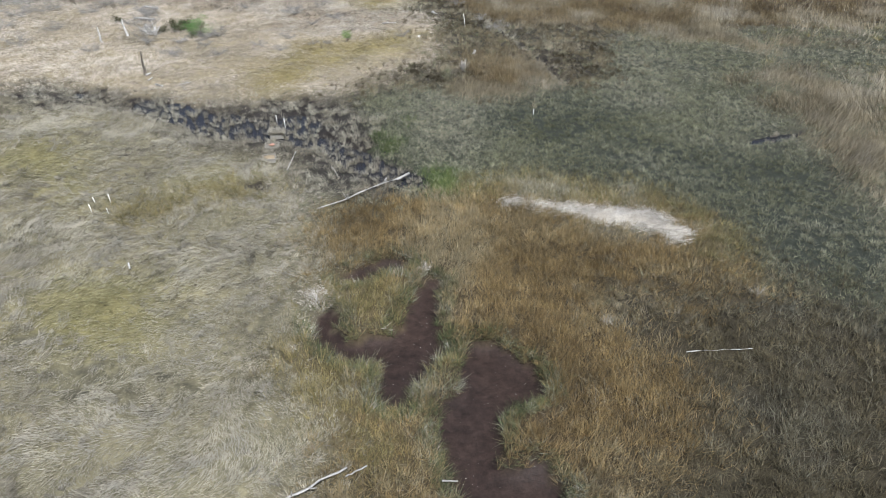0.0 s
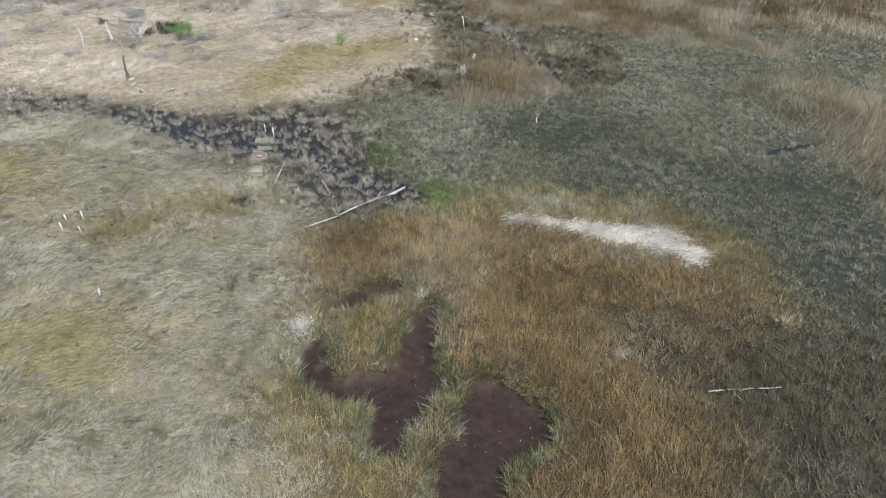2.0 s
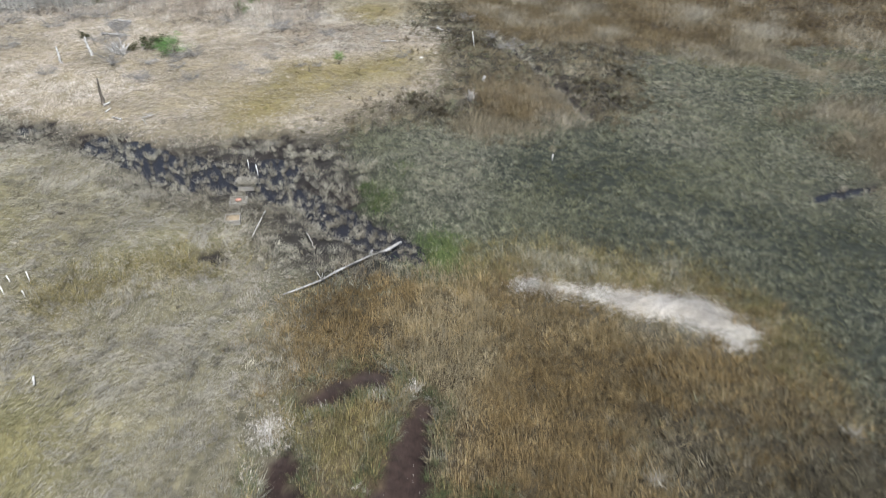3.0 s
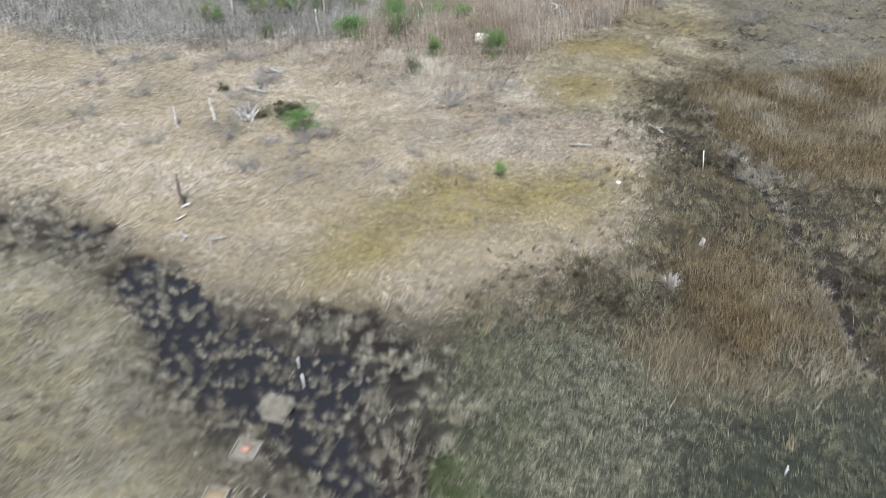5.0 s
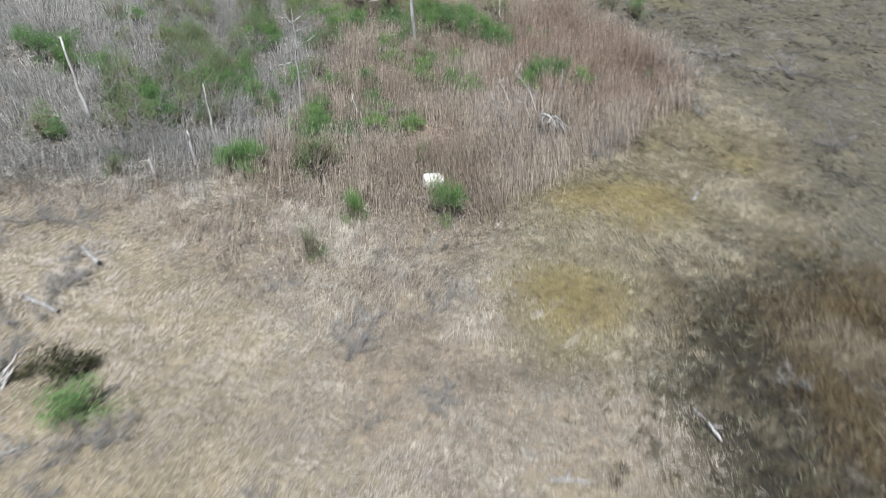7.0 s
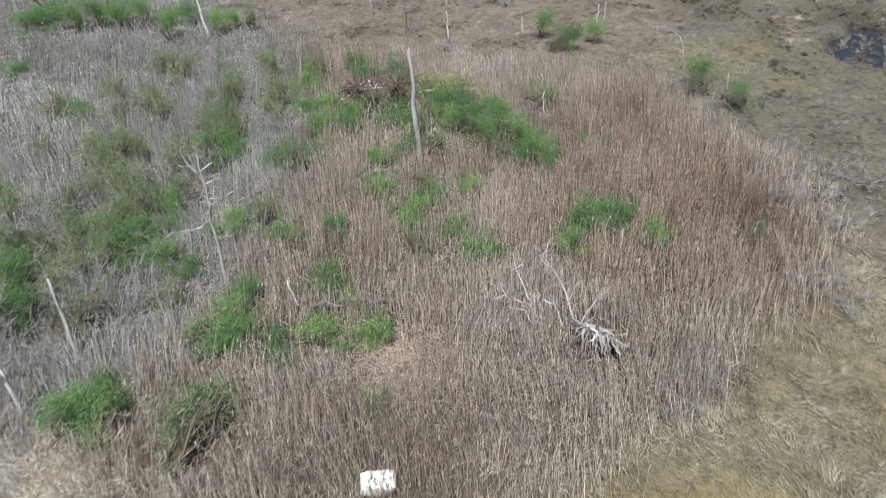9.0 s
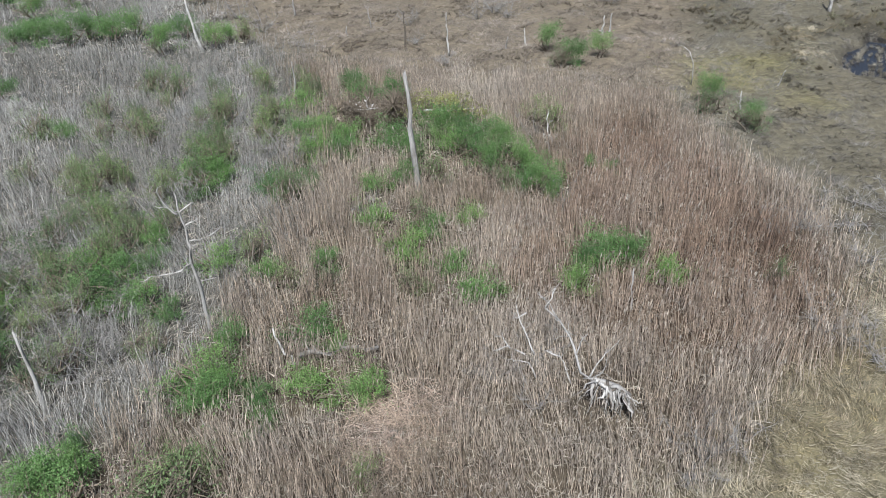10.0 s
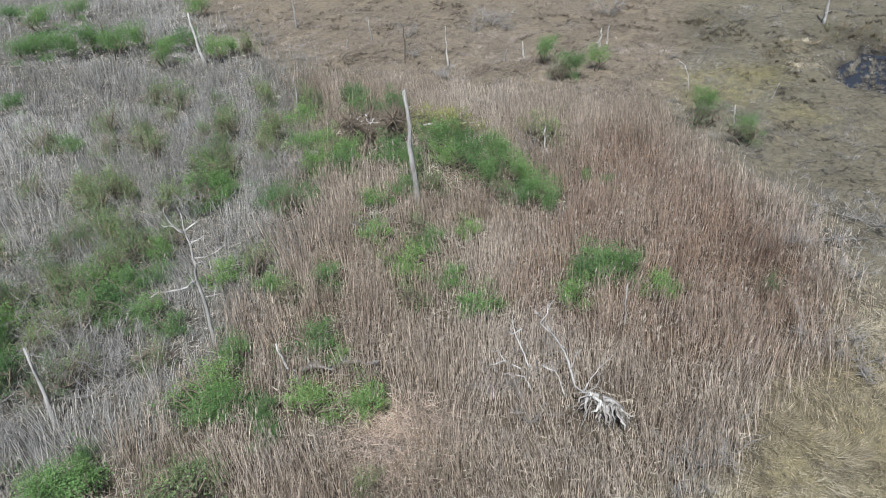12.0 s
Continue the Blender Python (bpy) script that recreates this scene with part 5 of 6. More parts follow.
snag("tree_stump", "leaning weathered white stump on tan grass", "stump", -22.6, 50.2, 1.0, (-0.2, 0.1), 0.11, DRIFT, 1, 0.2, 23, group="stumps")
snag("tree_stump", "small pointed white stump in matted grass", "stump", 1.4, 47.75, 0.3, (0, 0), 0.12, DRIFT, 0, 0, 24, group="stumps", sink=0.05)
snag("tree_stump", "small dark stump at the marsh edge", "stump", -5.4, 88.0, 0.35, (0, 0), 0.12, CHAR_AND_GAP, 0, 0, 25, group="stumps")
snag("tree_stump", "low grey stump on olive grass", "stump", -3.8, 70.7, 0.45, (0.1, 0), 0.09, BARK, 0, 0, 26, group="stumps")
snag("tree_stump", "thin broken stick standing in grass", "stump", -9.2, 65.3, 0.5, (0.1, 0.05), 0.04, BARK, 1, 0.15, 27, group="stumps")
snag("tree_stump", "dark broken stick in olive grass", "stump", -8.9, 48.6, 0.3, (0.05, 0), 0.05, CHAR_AND_GAP, 0, 0, 28, group="stumps")
snag("tree_stump", "dark broken stick in olive grass", "stump", -4.4, 44.9, 0.3, (0.05, 0), 0.05, CHAR_AND_GAP, 0, 0, 29, group="stumps")

FARSTUB = "broken grey stub on the far brown marsh"
snag("tree_stump", FARSTUB, "stump", -26.9, 104.2, 1.1, (-0.15, 0), 0.07, DRIFT, 1, 0.2, 31, group="stumps")
snag("tree_stump", "pale forked stump beside green shrubs", "stump", -22.9, 107.9, 1.3, (0.1, 0), 0.09, DRIFT, 2, 0.3, 32, group="stumps")
snag("tree_stump", "pale forked stump beside green shrubs", "stump", -22.7, 108.9, 1.2, (0.05, 0), 0.08, BARK, 1, 0.2, 33, group="stumps")
snag("dead_tree", "small grey forked dead sapling on brown marsh", "dead tree", -39.1, 103.5, 1.5, (-0.1, 0), 0.05, BARK, 5, 0.6, 34)
snag("tree_stump", FARSTUB, "stump", -27.8, 102.8, 0.8, (0.2, 0), 0.06, BARK, 1, 0.2, 35, group="stumps")
snag("tree_stump", FARSTUB, "stump", -39.7, 101.3, 0.6, (0, 0), 0.06, BARK, 0, 0.2, 36, group="stumps")
snag("tree_stump", FARSTUB, "stump", -10.8, 102.3, 0.9, (0.25, 0), 0.05, BARK, 1, 0.2, 37, group="stumps")

# the bent bleached cane on the far marsh
cane = tagged(new("dead_sapling"), "thin bleached sapling bent over in an arc", "dead tree")
cane.matrix_basis = pose(-15.14, 100.8, level(-15.14, 100.8))
bm = bmesh.new()
tube(bm, [(0, 0, -0.1), (0.0, 0, 0.6), (-0.08, 0, 1.3), (-0.35, 0, 1.9), (-0.75, 0, 2.15), (-1.05, 0, 2.2)], [0.04, 0.035, 0.03, 0.026, 0.02, 0.012], 6)
part("trunk", bm, BARK, cane)


def fallen(name, label, category, a, b, r0, r1, material=DRIFT, knots=0, lift=0.12, seed=0, bend=0.06, group="driftwood"):
    """A log or stick lying on the grass between two places of the plan."""
    rnd = random.Random(seed)
    a, b = Vector((a[0], a[1], perch(*a) + lift)), Vector((b[0], b[1], perch(*b) + lift))
    root = tagged(new(name), label, category, group)
    root.matrix_basis = Matrix.Translation(a)
    n = 7
    pts = [(b - a) * (i / n) + Vector((rnd.uniform(-bend, bend), rnd.uniform(-bend, bend), rnd.uniform(-0.02, 0.03))) * min(1.0, (b - a).length / 2.5) * (0 < i < n) for i in range(n + 1)]
    bm = bmesh.new()
    tube(bm, pts, taper(r0, r1, n + 1), 8, rnd, 0.12)
    part("log", bm, material, root)
    for k in range(knots):
        p = pts[rnd.randint(1, n - 1)]
        b2 = bmesh.new()
        w = Vector((rnd.uniform(-1, 1), rnd.uniform(-1, 1), rnd.uniform(0.3, 1)))
        tube(b2, wander(rnd, p, w, rnd.uniform(0.15, 0.4), 2, 0.2), [r1 * 0.7, r1 * 0.5, r1 * 0.3], 5)
        part("branch_stub", b2, material, root)
    return root


fallen("fallen_log", "long bleached fallen trunk lying across the creek's end", "log", (-1.9, 30.1), (-5.5, 26.4), 0.055, 0.024, BARK, 11, 0.3, 31, 0.09)
fallen("fallen_log", "bleached log at the edge of brown grass", "log", (-2.5, 13.0), (-4.0, 11.9), 0.03, 0.035, BARK, 2, 0.25, 32)
fallen("driftwood_stick", "short pale stick on the mud's edge", "driftwood", (-0.05, 12.7), (0.35, 12.85), 0.025, 0.02, BARK, 0, 0.25, 33)
fallen("driftwood_stick", "short pale stick beside a bleached log", "driftwood", (-2.0, 13.1), (-2.5, 12.7), 0.025, 0.02, BARK, 0, 0.25, 34)
fallen("driftwood_pole", "thin straight bleached pole lying in dark grass", "driftwood", (7.5, 17.95), (9.7, 18.25), 0.018, 0.012, DRIFT, 0, 0.14, 35, 0.02)
fallen("driftwood_pole", "pale straight pole lying in creekside grass", "driftwood", (-7.4, 31.85), (-7.45, 29.95), 0.02, 0.016, DRIFT, 0, 0.3, 36, 0.01)
fallen("fallen_log", "short white log lying on tan grass", "log", (-5.25, 54.0), (-4.3, 54.4), 0.05, 0.04, BARK, 2, 0.16, 37)
fallen("fallen_log", "grey fallen trunk beside bare shrubs", "log", (-23.6, 54.1), (-22.0, 54.0), 0.1, 0.07, TWIG, 4, 0.25, 38)
fallen("fallen_log", "pale fallen trunk beside bare shrubs", "log", (-24.1, 57.1), (-22.7, 56.5), 0.06, 0.08, BARK, 1, 0.3, 39)
fallen("fallen_log", "grey fallen trunk half hidden by green shrubs", "log", (-20.2, 71.9), (-18.2, 73.4), 0.085, 0.05, TWIG, 7, 0.4, 40, 0.16)
fallen("driftwood_stick", "pale wood chip on tan grass", "driftwood", (-18.5, 42.45), (-18.35, 42.85), 0.06, 0.05, DRIFT, 0, 0.1, 41)
fallen("driftwood_stick", "pale wood chip on tan grass", "driftwood", (-18.05, 41.6), (-17.95, 42.05), 0.045, 0.03, DRIFT, 0, 0.1, 42)
fallen("driftwood_stick", "grey driftwood piece on tan grass", "driftwood", (-17.35, 40.95), (-16.9, 40.75), 0.05, 0.06, BARK, 2, 0.12, 43)
fallen("driftwood_branch", "forked white driftwood branch on tan grass", "driftwood", (-15.85, 40.85), (-15.4, 41.3), 0.04, 0.025, BARK, 4, 0.15, 44, 0.1)
fallen("driftwood_branch", "thin white driftwood branch on tan grass", "driftwood", (-15.8, 40.8), (-15.45, 40.35), 0.025, 0.015, DRIFT, 1, 0.1, 45, 0.08)
fallen("driftwood_branch", "small forked white branch at the grass edge", "driftwood", (-1.75, 57.7), (-1.35, 57.2), 0.06, 0.035, DRIFT, 4, 0.18, 46, 0.08)
fallen("driftwood_branch", "small forked grey branch in tan grass", "driftwood", (-2.2, 58.2), (-1.8, 57.9), 0.03, 0.02, BARK, 3, 0.15, 47, 0.08)
fallen("driftwood_branch", "grey broken branch lying on tan grass", "driftwood", (-18.8, 49.0), (-18.2, 49.5), 0.04, 0.03, BARK, 6, 0.15, 48, 0.1)
fallen("driftwood_branch", "twisted grey branch lying on tan grass", "driftwood", (-12.9, 57.6), (-12.2, 58.2), 0.035, 0.02, BARK, 5, 0.15, 49, 0.15)
fallen("driftwood_stick", "small pale stick on flattened hay", "driftwood", (-11.75, 22.3), (-11.6, 22.0), 0.035, 0.03, DRIFT, 0, 0.16, 50)
fallen("driftwood_stick", "brown stick in creekside grass", "driftwood", (-5.5, 30.4), (-5.0, 29.4), 0.03, 0.02, PLANK, 0, 0.3, 51)
fallen("driftwood_branch", "bleached forked branch over yellow shrubs", "driftwood", (-26.2, 89.6), (-24.0, 91.0), 0.06, 0.03, DRIFT, 5, 0.8, 52, 0.15)

# upturned roots bleached white, on the tan grass
roots = tagged(new("upturned_roots"), "bleached white tangle of upturned tree roots", "tree roots")
roots.matrix_basis = pose(-21.2, 50.9, level(-21.2, 50.9))
rr = random.Random(61)
for k in range(22):
    a = rr.uniform(0, 6.28)
    bm = bmesh.new()
    p = wander(rr, (rr.uniform(-0.3, 0.3), rr.uniform(-0.15, 0.15), -0.05), (math.cos(a) * 0.8, math.sin(a) * 0.5, 1.0), rr.uniform(0.5, 1.05), 5, 0.35)
    tube(bm, p, taper(rr.uniform(0.045, 0.085), 0.02, 6), 6, rr, 0.15)
    part("root", bm, DRIFT, roots)

# a dead tree with crooked arms, and a fallen one with its root plate up: limbs as (sideways, up) in metres
def limb(root, name, pts, r0, r1, material, seed, twigs=0, along=(1, 0), back=(0, 1), lie=0.0, joint=0.03):
    """One crooked limb with finer twigs; lie lays its upper part back over the reeds."""
    rnd = random.Random(seed)
    path = []
    for k, (u, v) in enumerate(pts):
        off = rnd.uniform(-joint, joint) * 3 * (k > 0)
        low = min(v, 0.8) + max(0.0, v - 0.8) * (1 - lie)
        off += (v - low) / 0.85
        path.append(Vector((along[0] * u + back[0] * off, along[1] * u + back[1] * off, low)))
    fine = [path[0]]
    for a, c in zip(path, path[1:]):
        fine += [a.lerp(c, 0.5) + Vector([rnd.uniform(-joint, joint) for _ in range(3)]), c]
    bm = bmesh.new()
    tube(bm, fine, taper(r0, r1, len(fine)), 7, rnd, 0.15)
    for _ in range(twigs):
        s = fine[rnd.randint(len(fine) // 2, len(fine) - 1)]
        w = Vector((rnd.uniform(-1, 1), rnd.uniform(-1, 1), rnd.uniform(-0.3, 1)))
        tube(bm, wander(rnd, s, w, rnd.uniform(0.2, 0.5), 3, 0.45), [r1 * 0.8, r1 * 0.6, r1 * 0.45, r1 * 0.25], 4)
    part(name, bm, material, root)


dt = tagged(new("dead_tree"), "grey dead tree with crooked bare branches over reeds", "dead tree", "dead trees")
dt.matrix_basis = pose(-24.1, 71.9, level(-24.1, 71.9))
DA, DB = (0.593, 0.805), (-0.805, 0.593)
limb(dt, "trunk", [(0.03, -0.1), (0.06, 0.6), (0.06, 1.1), (0.08, 2.05), (0.02, 2.75), (0.11, 3.4), (0.12, 3.8), (0.1, 4.3), (0.08, 4.85), (0.1, 5.2), (0.06, 5.5)], 0.07, 0.016, BARK, 81, 6, DA, DB)
for k, (pts, r) in enumerate([
        ([(-0.01, 2.76), (-0.32, 2.64), (-0.85, 2.59), (-1.22, 2.65), (-1.47, 2.54)], 0.03), ([(0.11, 3.58), (0.41, 3.55), (0.8, 3.58), (1.13, 3.8)], 0.03), ([(0.12, 4.1), (0.3, 4.18), (0.47, 4.21)], 0.03),
        ([(0.03, 4.54), (-0.16, 4.79), (-0.35, 5.34), (-0.34, 5.53)], 0.035), ([(0.1, 4.62), (0.34, 4.79), (0.53, 4.86)], 0.03), ([(-0.18, 4.84), (-0.3, 4.9), (-0.53, 4.94)], 0.025), ([(-0.07, 2.56), (-0.14, 3.02), (-0.19, 3.36)], 0.025), ([(0.12, 2.04), (0.43, 1.98), (0.71, 2.02)], 0.022)]):
    limb(dt, "branch", pts, r, r * 0.4, DRIFT if k in (2, 4, 5) else BARK, 90 + k, 4, DA, DB)

ft = tagged(new("fallen_tree"), "bleached fallen tree with a root plate upturned in reeds", "fallen tree")
ft.matrix_basis = pose(-11.1, 74.6, level(-11.1, 74.6))
FA, FB = (0.97, 0.242), (-0.242, 0.97)
limb(ft, "trunk", [(-0.3, 0.85), (-0.92, 1.13), (-1.09, 1.68), (-1.33, 2.36), (-1.67, 2.91), (-2.1, 3.33)], 0.045, 0.02, BARK, 100, 5, FA, FB, 0.3)
for k, pts in enumerate([
        [(-1.67, 2.91), (-2.0, 3.54), (-2.36, 3.77)], [(-2.1, 3.33), (-1.93, 3.74), (-1.86, 4.03)], [(-1.1, 1.78), (-1.01, 2.22), (-0.85, 2.55)], [(-0.66, 1.01), (-0.5, 1.48), (-0.3, 1.94), (-0.01, 2.47)], [(-0.55, 1.04), (-0.33, 1.3), (-0.25, 1.74)],
        [(-1.17, 0.68), (-1.36, 1.3), (-1.5, 1.6)], [(-1.5, 1.6), (-1.94, 1.72)], [(-2.26, 1.55), (-2.48, 2.15), (-2.76, 2.71), (-2.93, 3.38)], [(-2.61, 3.04), (-2.84, 2.84), (-3.0, 2.87)], [(-2.53, 1.5), (-3.0, 1.73), (-3.25, 2.0), (-3.46, 2.0)], [(-3.0, 1.73), (-3.33, 1.56), (-3.47, 1.36)], [(-2.15, 0.69), (-2.41, 1.2), (-2.83, 1.22), (-3.03, 1.14)]]):
    limb(ft, "branch", pts, 0.027, 0.01, DRIFT if k % 2 else BARK, 110 + k, 5, FA, FB, 0.3)
rf = random.Random(62)
for k in range(52):
    f = rf.random() ** 0.8
    u0, z0 = -0.65 + 1.15 * f, 0.98 - 0.42 * f * f
    fall = rf.uniform(0.15, 0.95)
    fwd = rf.uniform(-0.05, 0.6)
    start = Vector((u0 * FA[0], u0 * FA[1], z0 + rf.uniform(-0.1, 0.06)))
    end = start + Vector((FA[0], FA[1], 0)) * (rf.uniform(-0.45, 0.5) + 0.35 * (f - 0.45)) - Vector((FB[0], FB[1], 0)) * fwd
    end.z = max(0.02, z0 - fall)
    bow = -Vector((FB[0], FB[1], 0)) * rf.uniform(0, 0.2) + Vector((0, 0, rf.uniform(-0.08, 0.2)))
    bm = bmesh.new()
    w0 = rf.choice((0.012, 0.016, 0.022, 0.03, 0.05))
    pts = [start.lerp(end, q) + bow * math.sin(math.pi * q) + Vector([rf.uniform(-0.06, 0.06) for _ in range(3)]) * (0 < q < 1) for q in (0, 0.2, 0.4, 0.6, 0.8, 1)]
    tube(bm, pts, [w0, w0 * 1.1, w0 * 0.9, w0 * 0.7, w0 * 0.45, w0 * 0.2], 6, rf, 0.25)
    # every fifth root is coloured dark to stand for shaded gaps in the plate
    part("root", bm, (BARK, TWIG, CHAR_AND_GAP, DRIFT, TWIG)[k % 5], ft)
bm = bmesh.new()
tube(bm, [(-0.8, -0.2, 0.95), (-0.5, -0.12, 0.97), (-0.2, -0.05, 0.92), (0.15, 0.03, 0.82), (0.5, 0.12, 0.6)], [0.03, 0.05, 0.065, 0.06, 0.03], 9, rf, 0.3)
part("root_collar", bm, TWIG, ft)

# white branches lying on the heap of twigs
for k, (a, c) in enumerate([((-30.0, 88.4), (-28.9, 88.0)), ((-28.6, 88.6), (-28.2, 87.7)), ((-28.9, 87.6), (-27.9, 88.1)), ((-29.4, 88.9), (-28.8, 88.3))]):
    fallen("driftwood_branch", "bleached crooked branch on a heap of dead twigs", "driftwood", a, c, 0.035, 0.015, DRIFT, 5, 1.25, 130 + k, 0.2)


# ---------------------------------------------------------------- things people left
def stake(x, y, high, r=0.02, lean=(0, 0), label="short white plastic stake in flattened hay", group="white stakes", cap_r=None):
    z = perch(x, y)
    root = tagged(new("stake"), label, "stake", group)
    root.matrix_basis = pose(x, y, z)
    bm = bmesh.new()
    tube(bm, [(0, 0, level(x, y) - z - 0.15), (lean[0] / 2, lean[1] / 2, high / 2), (lean[0], lean[1], high)], [r, r, r], 10)
    part("pipe", bm, PVC, root)
    bm = bmesh.new()
    tube(bm, [(lean[0], lean[1], high - 0.03), (lean[0], lean[1], high + 0.006)], [r * 1.25, r * 1.2], 10)
    part("cap", bm, PVC, root)


for x, y, h, lx in ((-14.85, 26.28, 0.34, -0.06), (-14.18, 26.31, 0.27, -0.05), (-14.93, 26.85, 0.28, -0.06), (-14.36, 27.02, 0.4, -0.03)):
    stake(x, y, h, 0.019, (lx, 0))
stake(-9.33, 36.47, 0.34, 0.019, (-0.03, 0), "short white plastic stake in the creek")
stake(-8.75, 35.81, 0.44, 0.024, (-0.05, 0), "short white plastic stake in the creek")
stake(4.4, 37.5, 0.3, 0.02, (0.02, 0), "short white plastic stake in green cordgrass")
stake(0.85, 53.93, 1.0, 0.022, (-0.16, 0), "white plastic pole standing in grey grass", "white poles")


def board(bm, x0, y0, z0, x1, y1, z1):
    """A plank as a bevelled box."""
    geo = bmesh.ops.create_cube(bm, size=1.0)
    for v in geo["verts"]:
        v.co = Vector(((x0 + x1) / 2 + v.co.x * (x1 - x0), (y0 + y1) / 2 + v.co.y * (y1 - y0), (z0 + z1) / 2 + v.co.z * (z1 - z0)))
    bmesh.ops.bevel(bm, geom=list({e for v in geo["verts"] for e in v.link_edges}), offset=0.006, segments=1, affect="EDGES")
    return bm


def plank_frame(label, x, y, turn, w, d, high, fill_mat, fill_label, fill_name):
    root = tagged(new("plank_frame"), label, "planter frame", "plank frames")
    root.matrix_basis = pose(x, y, perch(x, y), 0, 0, turn)
    t = 0.035
    for x0, y0, x1, y1 in ((-w / 2, -d / 2, w / 2, -d / 2 + t), (-w / 2, d / 2 - t, w / 2, d / 2), (-w / 2, -d / 2 + t, -w / 2 + t, d / 2 - t), (w / 2 - t, -d / 2 + t, w / 2, d / 2 - t)):
        part("plank", board(bmesh.new(), x0, y0, -0.05, x1, y1, high), PLANK, root, smooth=False)
    bm = bmesh.new()
    n = 9
    rnd = random.Random(int(x * 100))
    grid = [[bm.verts.new((-w / 2 + t + (w - 2 * t) * i / n, -d / 2 + t + (d - 2 * t) * j / n, high - 0.05 + (0.10 * math.sin(math.pi * i / n) * math.sin(math.pi * j / n) if fill_name == "fill" else -0.03) + rnd.uniform(-0.012, 0.012))) for j in range(n + 1)] for i in range(n + 1)]
    for i in range(n):
        for j in range(n):
            bm.faces.new((grid[i][j], grid[i + 1][j], grid[i + 1][j + 1], grid[i][j + 1]))
    part(fill_name, bm, fill_mat, root, fill_label)
    return root


plank_frame("grey plank frame holding sandy yellow fill, on grass", -8.6, 31.4, 12, 0.6, 0.56, 0.17, SANDY, "sandy yellow fill", "fill")
f1 = plank_frame("open grey plank frame holding a faded orange float", -8.82, 33.0, 10, 0.7, 0.62, 0.17, PLANK, "grey board floor", "floor_board")
bm = bmesh.new()
bmesh.ops.create_uvsphere(bm, u_segments=12, v_segments=8, radius=0.09)
bmesh.ops.scale(bm, vec=(1.5, 1.0, 0.7), verts=bm.verts)
fl = part("buoy", bm, ORANGE, None)
fl.matrix_basis = pose(-8.82, 33.0, perch(-8.82, 33.0) + 0.165, 0, 0, 20)
tagged(fl, "faded orange float lying in a plank frame", "float")
plank_frame("grey plank platform under a clump of straw in the creek", -8.92, 34.62, 8, 0.66, 0.66, 0.15, PLANK, "grey board floor", "floor_board")


def straw_clump(name, label, x, y, z, wide, deep, high, n, up, palette):
    bx, by = rng.uniform(-wide / 2, wide / 2, n), rng.uniform(-deep / 2, deep / 2, n)
    a = rng.uniform(0, 6.28, n)
    L = high * rng.uniform(0.6, 1.2, n)
    u = np.clip(rng.normal(up, 0.2, n), 0.1, 0.98)
    h = np.sqrt(1 - u * u)
    base = np.stack([bx, by, rng.uniform(-0.06, 0.12, n)], -1)
    off = np.stack([-np.sin(a), np.cos(a), np.zeros(n)], -1) * 0.012
    tip = base + np.stack([np.cos(a) * h * L, np.sin(a) * h * L, u * L], -1)
    ob = tri_thing(name, np.stack([base - off, base + off, tip], 1), pick(palette, n, np.full(n, 0.5)), GRASS)
    ob.matrix_basis = pose(x, y, z)
    return tagged(ob, label, "grass clump", "straw clumps")


straw_clump("straw_clump", "clump of pale straw on a plank platform", -8.92, 34.62, perch(-8.92, 34.62) + 0.16, 0.8, 0.6, 0.2, 1800, 0.5, P_HAY)
straw_clump("straw_clump", "tall bleached straw clump in rusty grass", 0.65, 44.5, level(0.65, 44.5), 0.16, 0.16, 0.6, 220, 0.96, P_WRACK)
straw_clump("straw_clump", "bleached straw tuft beside brown grass", -0.86, 22.4, level(-0.86, 22.4), 0.25, 0.25, 0.35, 90, 0.7, P_WRACK)
straw_clump("straw_clump", "bleached straw tuft in dark grass", 10.9, 21.2, level(10.9, 21.2), 0.2, 0.2, 0.4, 60, 0.7, P_HAY)
straw_clump("straw_clump", "bleached straw tuft in brown grass", 5.3, 19.4, level(5.3, 19.4), 0.35, 0.3, 0.3, 80, 0.6, P_HAY)

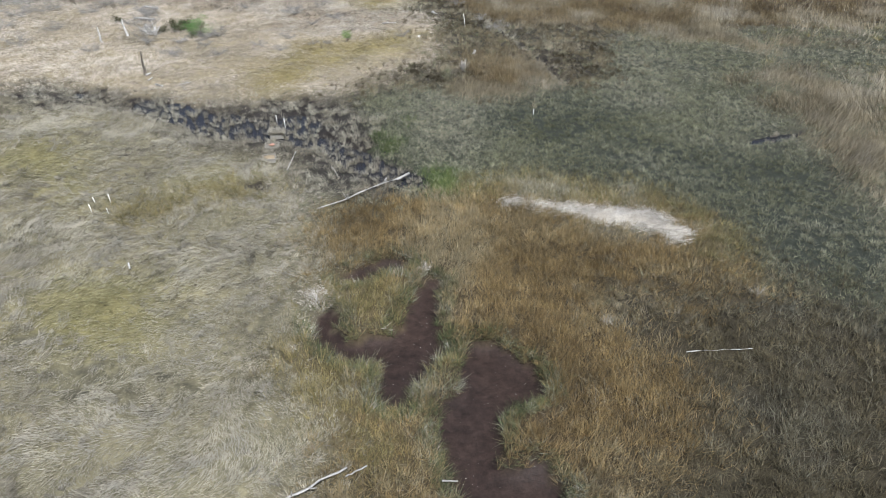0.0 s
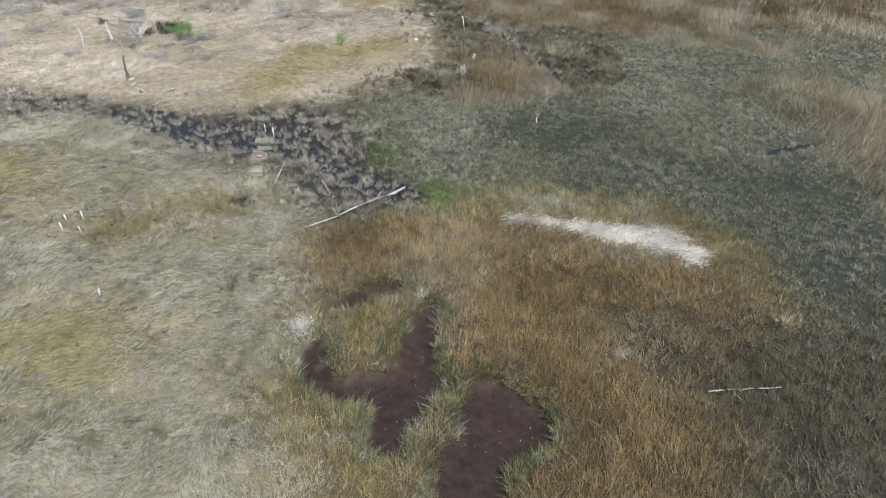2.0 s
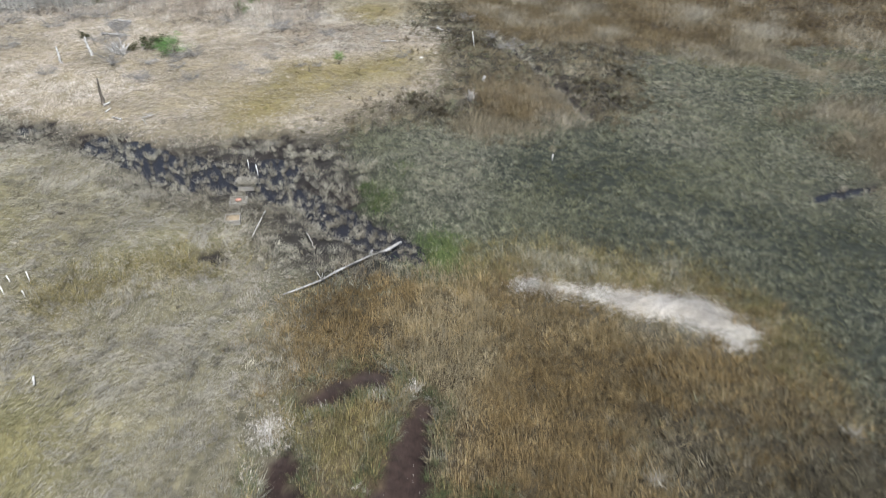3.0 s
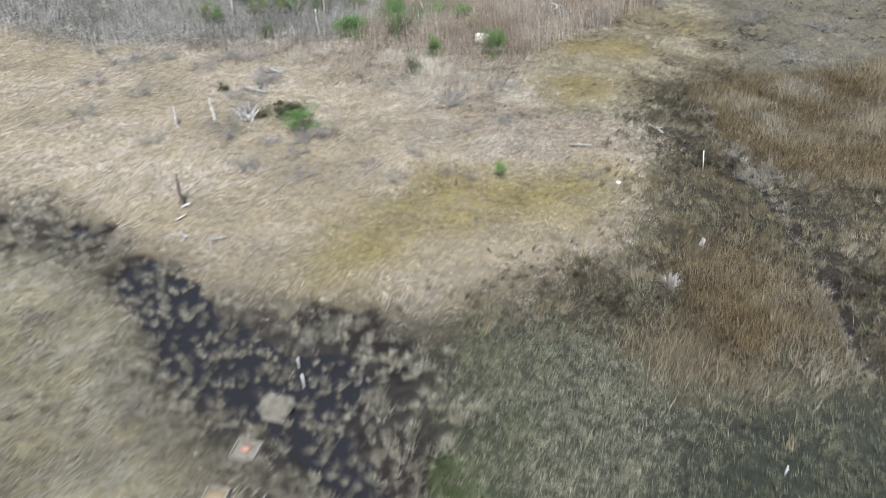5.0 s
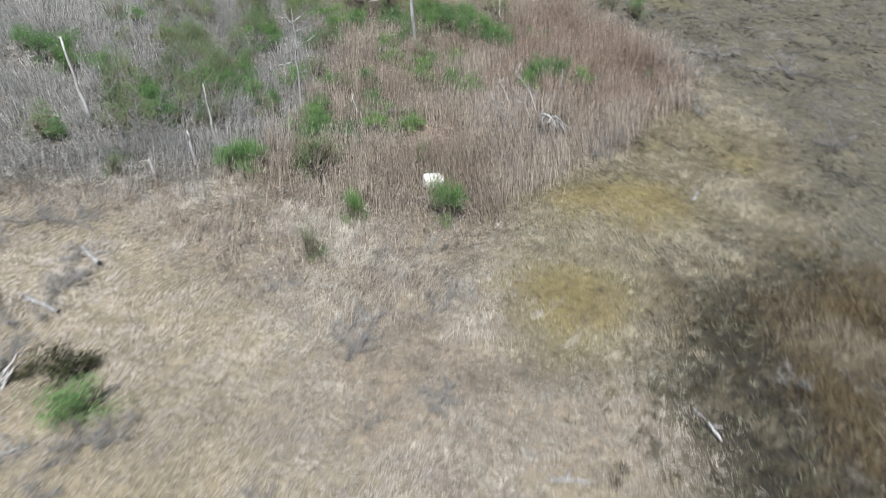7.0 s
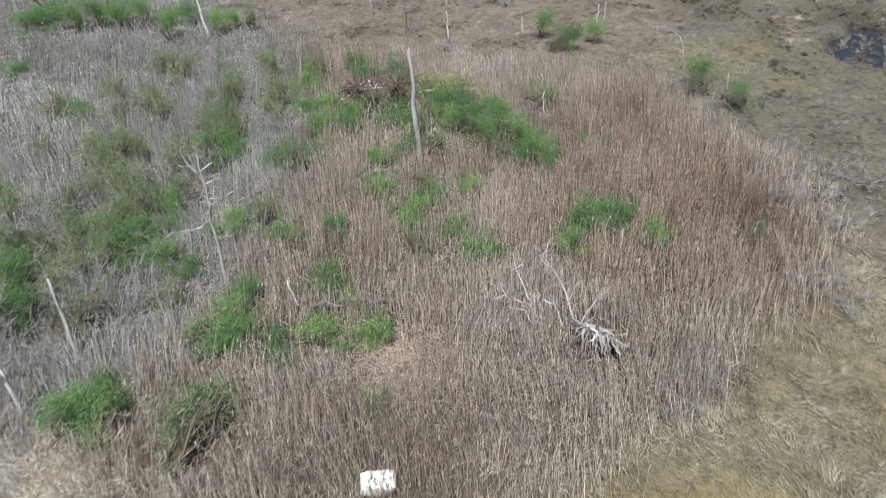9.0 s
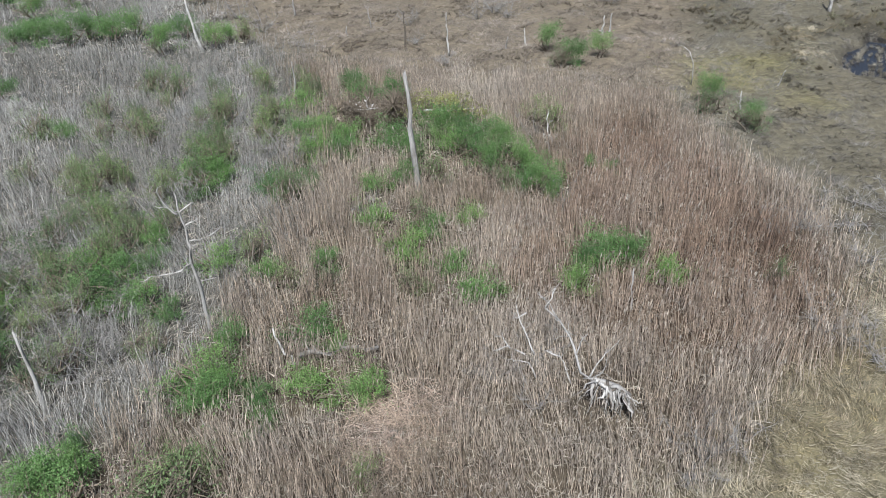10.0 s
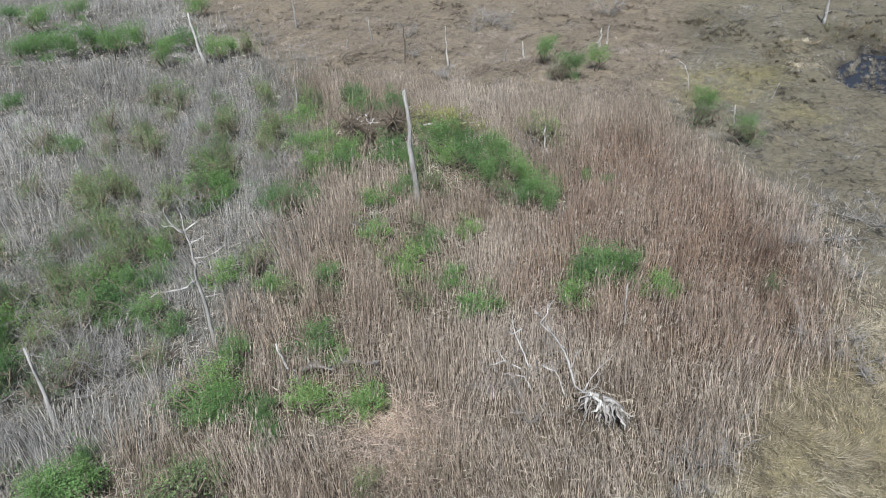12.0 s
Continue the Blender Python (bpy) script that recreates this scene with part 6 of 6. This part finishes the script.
# white foam block among the reeds
bm = bmesh.new()
bmesh.ops.create_cube(bm, size=1.0)
bmesh.ops.subdivide_edges(bm, edges=bm.edges[:], cuts=4, use_grid_fill=True)
rb = random.Random(71)
for v in bm.verts:
    k = 1 - 0.16 * (abs(v.co.x) * 2) ** 4 * (abs(v.co.z) * 2) ** 2
    v.co = Vector((v.co.x * 0.85, v.co.y * 0.45 * k, v.co.z * 0.5 * k)) + Vector([rb.uniform(-0.018, 0.018) for _ in range(3)])
block = part("foam_block", bm, FOAM, None)
block.matrix_basis = pose(-14.25, 67.0, level(-14.25, 67.0) + 0.35, 14, 8, 38)
tagged(block, "battered white foam block lodged in dead reeds", "foam block")

# white jug on the tan grass
jug = tagged(new("plastic_jug"), "small white plastic jug lying on grass", "jug")
jug.matrix_basis = pose(-2.45, 51.4, level(-2.45, 51.4) + 0.1, 0, 78, 15) @ Matrix.Scale(0.62, 4)
bm = bmesh.new()
tube(bm, [(0, 0, -0.17), (0, 0, -0.14), (0, 0, 0.05), (0, 0, 0.11), (0, 0, 0.15)], [0.09, 0.105, 0.105, 0.075, 0.03], 12)
part("body", bm, PVC, jug)
bm = bmesh.new()
tube(bm, [(0, 0, 0.14), (0, 0, 0.19)], [0.034, 0.034], 10)
part("cap", bm, PVC, jug)
bm = bmesh.new()
tube(bm, [(0.1, 0, 0.0), (0.15, 0, 0.02), (0.15, 0, 0.08), (0.06, 0, 0.12)], [0.012] * 4, 6)
part("handle", bm, PVC, jug)

# pale shell bits on the mud
n = 150
i, j = np.nonzero(PLAN == KIND["mud"])
k = rng.integers(0, len(i), n)
sx, sy = X0 + (i[k] + rng.random(n)) * CELL, Y0 + (j[k] + rng.random(n)) * CELL
sz = height(sx, sy) + 0.004
a, s = rng.uniform(0, 6.28, n), rng.uniform(0.006, 0.02, n)
c0 = np.stack([sx, sy, sz], -1)
corner = [c0 + np.stack([np.cos(a + q) * s, np.sin(a + q) * s * 0.6, np.zeros(n)], -1) for q in (0, 2.1, 4.2)]
peak = c0 + np.array([0, 0, 0.012])
tr = np.concatenate([np.stack([corner[q], corner[(q + 1) % 3], peak], 1) for q in range(3)])
tagged(tri_thing("shell_bits", tr, np.full((n * 3, 3), 0.6), SHELL), "pale shell bits scattered on wet mud", "shells", kind="stuff")
